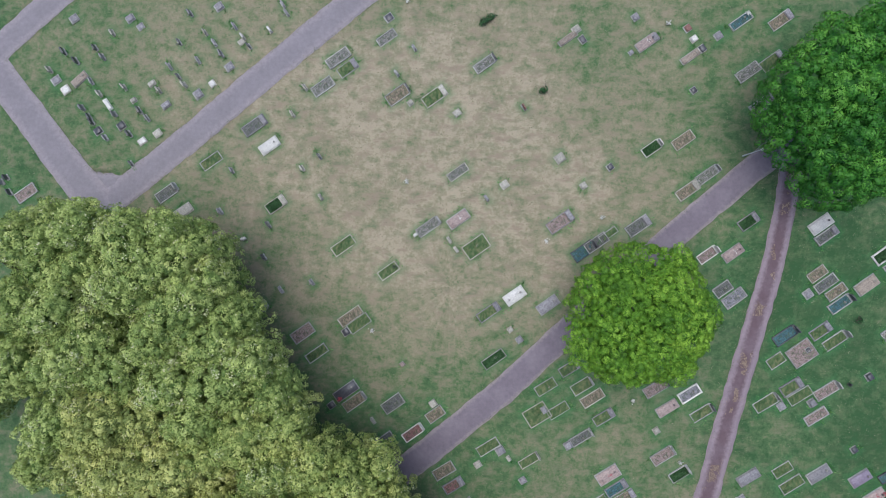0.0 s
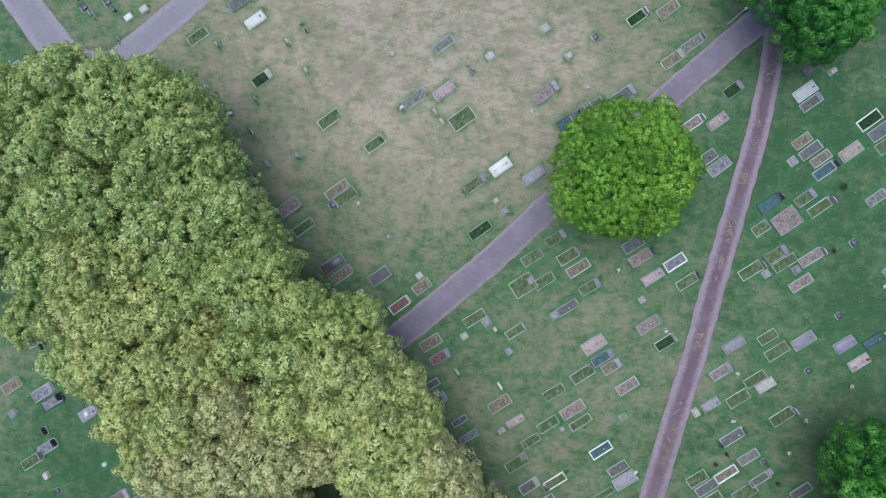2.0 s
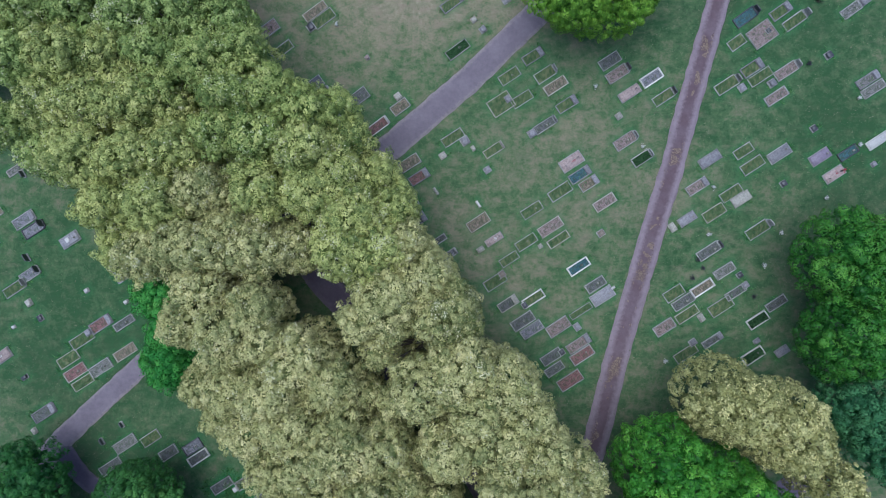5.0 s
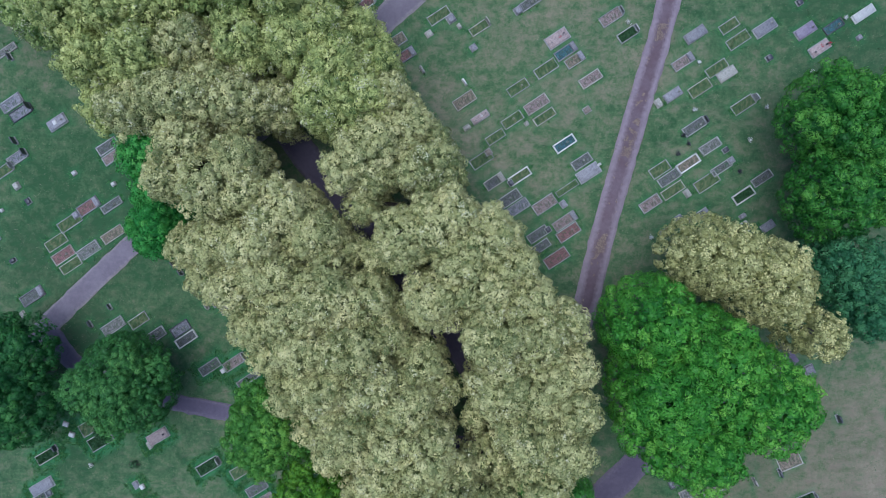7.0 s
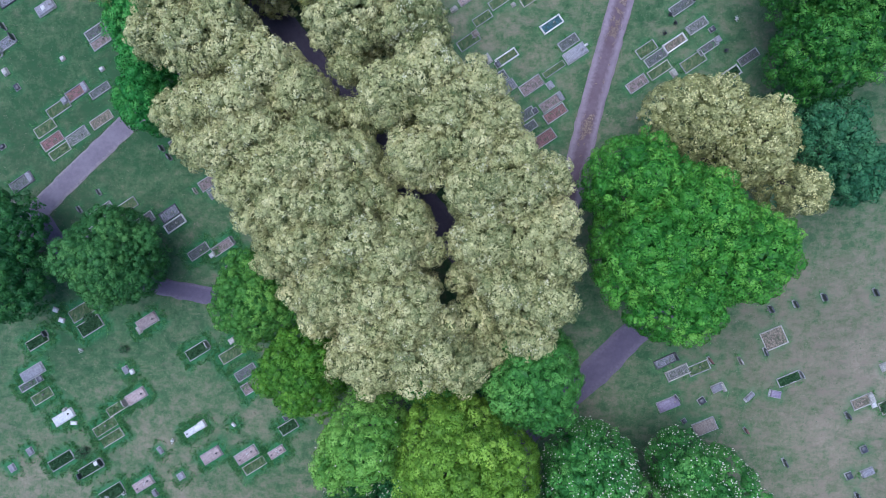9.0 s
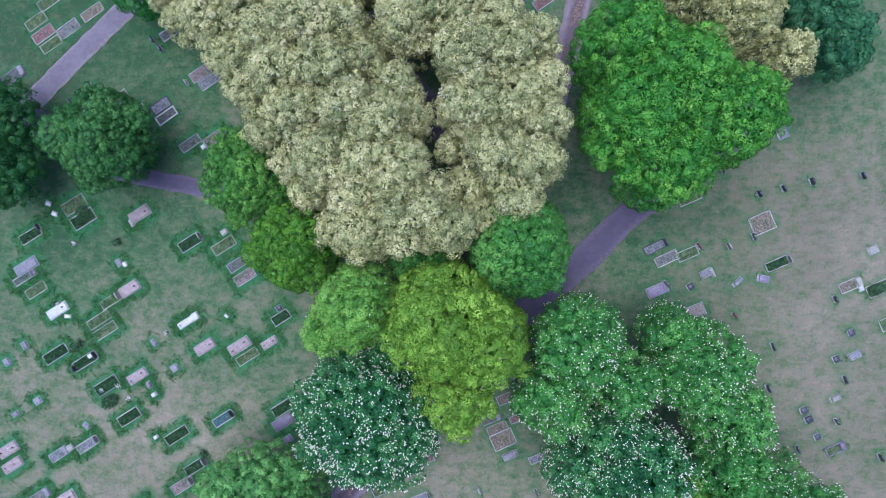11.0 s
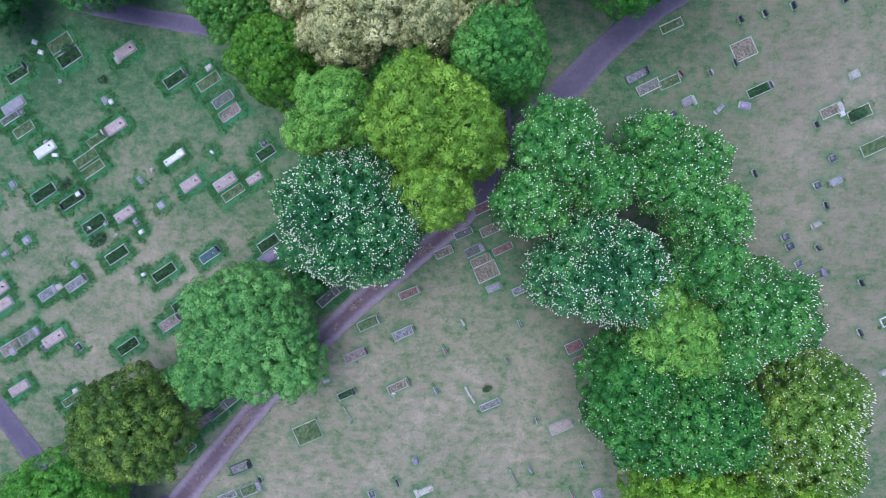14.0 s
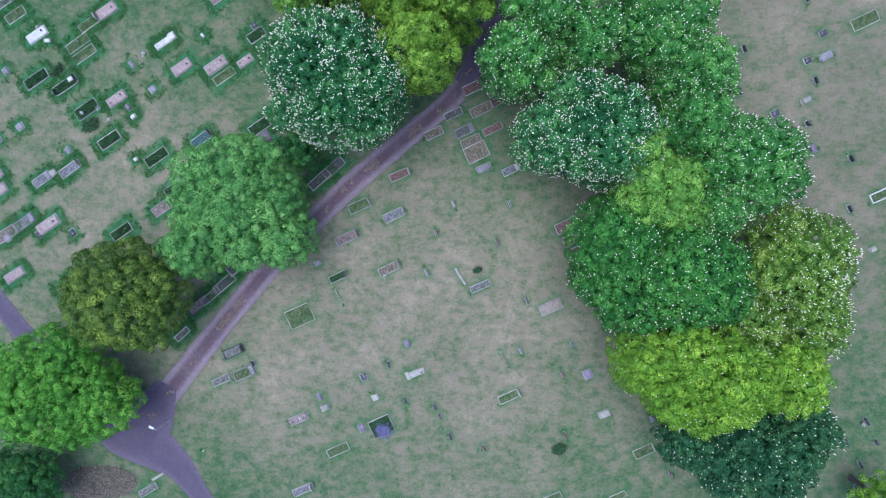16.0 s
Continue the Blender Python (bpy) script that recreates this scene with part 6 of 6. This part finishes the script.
tablet(43.24, -67.86, 20.9, 0.53, 0.78, "w")
shrub(44.67, -68.13, 20.9, 1.81, 1.11)
kerb(44.95, -68.04, 20.9, 2.33, 1.22, "g", "-", "n")
kerb(46.22, -71.39, 21.2, 2.66, 1.22, "g", "-", "n")
standing(33.84, -77.30, 21.2, "d")
standing(32.77, -80.18, 21.4, "d")
kerb(-5.15, -85.74, 20.9, 2.37, 1.06, "g", "H", "g")
kerb(-1.60, -86.99, 21.0, 2.24, 1.00, "m", "H", "n")
kerb(-6.75, -88.98, 21.0, 2.50, 1.00, "p", "H", "g")
kerb(-2.58, -92.53, 21.3, 2.26, 0.94, "t", "H", "n")
vase(-2.99, -93.22, "w")
kerb(-8.07, -93.04, 21.2, 1.80, 0.77, "G", "H", "g")
standing(1.36, -93.19, 21.4, "m")
standing(4.69, -86.27, 21.1, "n")
standing(2.63, -89.11, 21.2, "r")
standing(10.48, -86.70, 21.2, "d")
standing(8.92, -90.49, 21.4, "r")
kerb(15.87, -89.44, 21.5, 1.83, 1.10, "r", "-", "g")
kerb(16.53, -90.82, 21.6, 1.83, 1.04, "r", "-", "g")
kerb(16.86, -91.95, 21.7, 1.38, 0.70, "r", "-", "g")

tablet(4.89, -93.86, -62.2, 2.00, 0.29, "n")
kerb(6.87, -95.00, 20.3, 2.23, 0.77, "c", "-", "g")
shrub(6.69, -93.28, 20.2, 1.06, 0.53)
tablet(-10.02, -91.42, 19.6, 0.73, 0.53, "m")
tablet(-8.04, -95.09, -62.4, 1.67, 0.18, "t")
kerb(-12.45, -96.91, 20.0, 2.82, 2.04, "g", "-", "n")
tablet(-0.55, -82.31, 19.4, 0.12, 0.12, "g")
kerb(-0.71, -82.88, 19.3, 2.11, 0.87, "r", "H", "n")
kerb(-20.03, -100.29, 20.0, 2.25, 1.03, "c", "H", "d")
kerb(-21.70, -103.33, 20.1, 2.14, 0.79, "c", "-", "g")
kerb(-19.02, -102.68, 20.2, 2.38, 1.09, "g", "F", "m")
standing(-17.93, -101.64, 20.2, "d")
ledger(-13.57, -108.00, 20.7, 2.12, 0.91, "p")
tablet(-11.09, -105.73, 20.6, 0.56, 0.85, "m")
tablet(-10.58, -106.92, 20.7, 0.99, 0.73, "n")
tablet(-6.17, -103.86, 20.6, 0.73, 0.78, "d")
standing(-3.35, -102.63, 20.5, "d")
tablet(-1.26, -100.52, 20.4, 0.60, 0.78, "v")
ledger(-0.43, -103.71, 20.7, 1.69, 0.66, "n")
tablet(-1.41, -104.02, 20.7, 0.48, 0.90, "n")
tablet(-5.09, -106.13, 20.8, 0.73, 0.66, "n")
standing(-1.85, -106.55, 20.9, "d")
tablet(-6.81, -109.35, 20.9, 0.74, 0.91, "v")
kerb(-4.67, -109.28, 20.9, 2.45, 1.94, "G", "-", "C")
shrub(-4.41, -109.72, 21.0, 1.72, 1.21, "v")
kerb(-9.58, -111.62, 21.0, 2.49, 0.98, "g", "-", "C")
standing(1.21, -107.45, 21.0, "d")
standing(1.61, -108.45, 21.1, "r")
standing(2.59, -110.71, 21.2, "d")
standing(6.08, -112.11, 21.4, "r")
kerb(-13.84, -115.84, 21.2, 2.27, 0.86, "m", "H", "n")
ledger(13.99, -97.66, 20.6, 2.44, 1.18, "t")
standing(11.60, -96.85, 20.5, "d")
standing(10.56, -101.96, 20.9, "v")
tablet(8.86, -102.76, -66.2, 1.78, 0.18, "t")
standing(15.95, -101.69, 21.0, "d")
standing(14.71, -104.78, 21.2, "r")
tablet(17.38, -104.94, 21.2, 0.99, 1.01, "v")
kerb(9.00, -106.86, 21.2, 2.26, 0.90, "g", "H", "n")
tablet(18.82, -109.21, 21.5, 1.29, 0.78, "n")
standing(14.61, -111.22, 21.6, "r")
shrub(13.93, -112.70, 21.7, 1.66, 1.20)
kerb(22.65, -113.45, 21.9, 2.22, 1.02, "g", "-", "n")
standing(25.24, -115.99, 22.2, "r")
standing(19.64, -100.03, 21.0, "r")
tablet(23.70, -110.02, 21.7, 0.52, 0.65, "m")
kerb(19.77, -118.16, 22.2, 1.77, 0.72, "g", "-", "n")
kerb(12.89, -117.97, 22.0, 2.04, 0.73, "g", "-", "n")
tablet(-36.35, -86.31, -54.5, 0.90, 0.57, "d")
tablet(-40.15, -86.22, -54.6, 0.91, 0.57, "d")
kerb(-43.83, -85.95, 27.0, 2.44, 1.21, "p", "-", "n")
ledger(-43.41, -90.41, 27.3, 2.46, 1.09, "p")
tablet(-37.27, -91.01, 19.0, 0.70, 0.48, "n")
kerb(-37.63, -91.91, 27.6, 2.56, 0.85, "g", "-", "g")
kerb(-25.97, -90.07, 34.6, 1.75, 0.96, "v", "-", "g")
kerb(-18.65, -91.06, 35.0, 2.59, 1.14, "d", "-", "g")
kerb(-20.24, -92.89, 35.0, 2.60, 1.02, "d", "-", "n")
kerb(-23.36, -94.99, 35.0, 2.63, 1.08, "p", "-", "D")
kerb(-21.91, -94.17, 35.0, 2.49, 0.84, "d", "-", "g")
kerb(-9.08, -82.71, 36.8, 2.62, 1.00, "d", "-", "n")
kerb(-7.49, -81.60, 36.8, 2.61, 1.05, "d", "-", "g")
kerb(-25.42, -98.05, 37.0, 1.89, 0.73, "d", "-", "n")
tablet(-32.00, -104.17, 37.1, 0.65, 0.37, "n")
standing(44.06, -89.70, 20.9, "d")
standing(44.23, -96.07, 21.4, "d")
kerb(47.29, -88.54, 20.9, 2.35, 1.02, "g", "-", "W")
tablet(46.21, -93.93, 21.2, 0.76, 0.51, "n")
standing(44.96, -111.35, 22.4, "d")
standing(45.89, -113.57, 22.6, "d")
standing(42.95, -113.42, 22.5, "d")
standing(44.26, -115.86, 22.7, "d")
tablet(43.10, -118.78, 22.9, 0.51, 0.47, "d")
tablet(43.85, -118.21, 22.9, 0.50, 0.47, "d")
vase(44.67, -111.62, "w")
tablet(-24.34, -110.92, 20.4, 0.19, 0.18, "w")
tablet(-29.82, -113.62, 26.4, 1.56, 0.31, "n")
kerb(-31.00, -115.03, 26.4, 2.36, 0.81, "c", "-", "g")
debris(-36.56, -113.98, 9.0, 4.2)


# ---- long uncut grass round the stones, and the sward of the lawn ----
def wild_place(x, y):
    """The lower western section, where nobody trims round the stones."""
    return y < -48 and x < -7 - max(0.0, -84 - y)


def long_grass():
    rs = np.random.RandomState(21)
    cs = []
    for x, y, turn, ln, wd, amount in GRAVES:
        wild = 1.0 if wild_place(x, y) else 0.08
        n = int((150 if amount > 0.9 else 60) * wild * (0.6 + 0.8 * rs.rand()))
        m = 0.1 + (0.75 if wild > 0.5 else 0.2) * rs.rand(n)
        e = rs.randint(0, 4, n)
        u = rs.uniform(-0.5, 0.5, n)
        px = np.where(e < 2, u * (ln + 1.0 * wild), np.where(e == 2, 1, -1) * (ln / 2 + m))
        py = np.where(e < 2, np.where(e == 0, 1, -1) * (wd / 2 + m), u * (wd + 1.0 * wild))
        a = radians(turn)
        cs.append(np.column_stack([x + px * math.cos(a) - py * math.sin(a), y + px * math.sin(a) + py * math.cos(a), np.zeros(n)]))
    v, f = blades(rs, np.concatenate(cs), 0.17, 0.065, 0.1, 7)
    tagged(new("long_grass", mesh_from("long_grass", v, f, TUFT, tone=np.repeat(rs.uniform(0, 1, len(f)), 3))), "long uncut green grass growing round the graves", "grass", kind="stuff")


def sward():
    rs = np.random.RandomState(22)
    n = 34000
    c = np.column_stack([rs.uniform(-48, 50, n), rs.uniform(-122, 36, n), np.zeros(n)])
    keep = np.ones(n, bool)
    for line, w in ROUTES:
        for k in range(0, len(line), 2):
            keep &= ((c[:, 0] - line[k, 0]) ** 2 + (c[:, 1] - line[k, 1]) ** 2) > (w[k] + 0.35) ** 2
    for x, y, turn, ln, wd, amount in GRAVES:
        keep &= ((c[:, 0] - x) ** 2 + (c[:, 1] - y) ** 2) > (ln * 0.45) ** 2
    c = c[keep]
    verge = []
    for line, w in ROUTES:
        k = rs.randint(0, len(line) - 1, int(len(line) * 12))
        t = line[np.minimum(k + 1, len(line) - 1)] - line[k]
        t /= np.linalg.norm(t, axis=1)[:, None]
        side = np.where(rs.rand(len(k)) < 0.5, 1, -1) * (w[k] + rs.normal(0.05, 0.12, len(k)))
        verge.append(np.column_stack([line[k] + t * rs.uniform(0, 0.7, len(k))[:, None] + np.column_stack([-t[:, 1], t[:, 0]]) * side[:, None], np.full(len(k), 0.01)]))
    verge = np.concatenate(verge)
    clear = np.ones(len(verge), bool)
    for line, w in ROUTES:
        for k in range(0, len(line), 2):
            clear &= ((verge[:, 0] - line[k, 0]) ** 2 + (verge[:, 1] - line[k, 1]) ** 2) > (w[k] - 0.25) ** 2
    c = np.concatenate([c, verge[clear]])
    v, f = blades(rs, c, 0.08, 0.06, 0.12, 3)
    tone = np.repeat(np.clip(rs.normal(0.5, 0.25, len(c)), 0, 1), 9)
    tagged(new("turf_tufts", mesh_from("turf_tufts", v, f, SWARD, tone=tone)), "short tufts of mown grass over the lawn", "grass", kind="stuff")


def leaf_litter(line, w, part_of_width, n, seed):
    """Dead leaves and moss lying along the middle of a track."""
    rs = np.random.RandomState(seed)
    k = rs.randint(0, len(line) - 1, n)
    u = rs.uniform(0, 1, n)[:, None]
    p = line[k] * (1 - u) + line[k + 1] * u
    t = line[k + 1] - line[k]
    t /= np.linalg.norm(t, axis=1)[:, None]
    q = np.column_stack([-t[:, 1], t[:, 0]])
    p = p + q * (rs.normal(0, part_of_width, n) * w[k])[:, None]
    keep = np.array([noise.noise(Vector((a * 0.45, b * 0.45, 3.0))) + 0.6 * noise.noise(Vector((a * 1.7, b * 1.7, 1.0))) for a, b in p]) > 0.16
    p = p[keep]
    n = len(p)
    a = rs.uniform(0, 2 * np.pi, n)
    s = rs.uniform(0.025, 0.06, n)
    z = rs.uniform(0.045, 0.07, n)
    v = []
    for da, kx in ((0, 1), (1.7, 0.7), (3.14, 1), (4.6, 0.7)):
        v.append(np.column_stack([p[:, 0] + np.cos(a + da) * s * kx, p[:, 1] + np.sin(a + da) * s * kx, z + rs.uniform(0, 0.02, n)]))
    v = np.stack(v, 1).reshape(-1, 3)
    tagged(new("leaf_litter", mesh_from("leaf_litter", v, np.arange(4 * n).reshape(-1, 4), LITTER, tone=np.repeat(rs.uniform(0, 1, n), 4))), "brown and straw dead leaves strewn along the track", "leaves", kind="stuff")


def ground():
    xs, ys = np.array(span(-50, 52, 0.45, 900)), np.array(span(-124, 38, 0.45, 900))
    gx, gy = np.meshgrid(xs, ys, indexing="ij")
    inside = (np.abs(gx) < 60) & (gy > -130) & (gy < 45)
    bumps = np.zeros_like(gx)
    wide = np.zeros_like(gx)
    for i, j in zip(*np.nonzero(inside)):
        wide[i, j] = noise.noise(Vector((gx[i, j] * 0.07, gy[i, j] * 0.07, 2.0)))
        bumps[i, j] = noise.noise(Vector((gx[i, j] * 0.45, gy[i, j] * 0.45, 9.0)))
    dry = 0.30 + 0.0 * gx
    for cx, cy, rx, ry, a in DRY:
        dry += a * lerp_zone(gx, gy, cx, cy, rx, ry)
    dry = np.clip(dry + 0.12 * wide, 0.02, 0.95)
    soil = np.zeros_like(gx)
    for x, y, r in SHADED:
        soil = np.maximum(soil, 0.15 * lerp_zone(gx, gy, x, y, r, r))
    for cx, cy, rx, ry, a in BROWNED:
        soil = np.maximum(soil, a * lerp_zone(gx, gy, cx, cy, rx, ry))
    lush = np.zeros_like(gx)
    for x, y, turn, ln, wd, amount in GRAVES:
        tended = not wild_place(x, y)
        i0, i1 = np.searchsorted(xs, (x - 3, x + 3))
        j0, j1 = np.searchsorted(ys, (y - 3, y + 3))
        a = radians(turn)
        px, py = gx[i0:i1, j0:j1] - x, gy[i0:i1, j0:j1] - y
        u = np.abs(px * math.cos(a) + py * math.sin(a)) - ln / 2
        w = np.abs(-px * math.sin(a) + py * math.cos(a)) - wd / 2
        d = np.maximum(u, w) + 0.45 * bumps[i0:i1, j0:j1]
        lush[i0:i1, j0:j1] = np.maximum(lush[i0:i1, j0:j1], np.clip(1.35 - d / (0.75 if amount > 0.9 else 0.5), 0, 1) if not tended else np.clip(0.55 - 0.9 * np.abs(d) + 0.5 * bumps[i0:i1, j0:j1], 0, 0.5))
    v = np.stack([gx, gy, 0.025 * bumps - 0.02], -1).reshape(-1, 3)
    ny = len(ys)
    i = (np.arange(len(xs) - 1)[:, None] * ny + np.arange(ny - 1)[None]).ravel()
    me = mesh_from("ground", v, np.stack([i, i + ny, i + ny + 1, i + 1], -1), TURF, smooth=True)
    for key, values in (("dry", dry), ("soil", soil), ("lush", lush)):
        me.attributes.new(key, 'FLOAT', 'POINT').data.foreach_set("value", values.astype(np.float32).ravel())
    tagged(new("ground", me), "mown cemetery grass, green with dried straw-coloured patches", "ground", kind="structure")


long_grass()
sward()
leaf_litter(*ROUTES[6], 0.2, 34000, 31)
leaf_litter(*ROUTES[8], 0.2, 20000, 32)
ground()
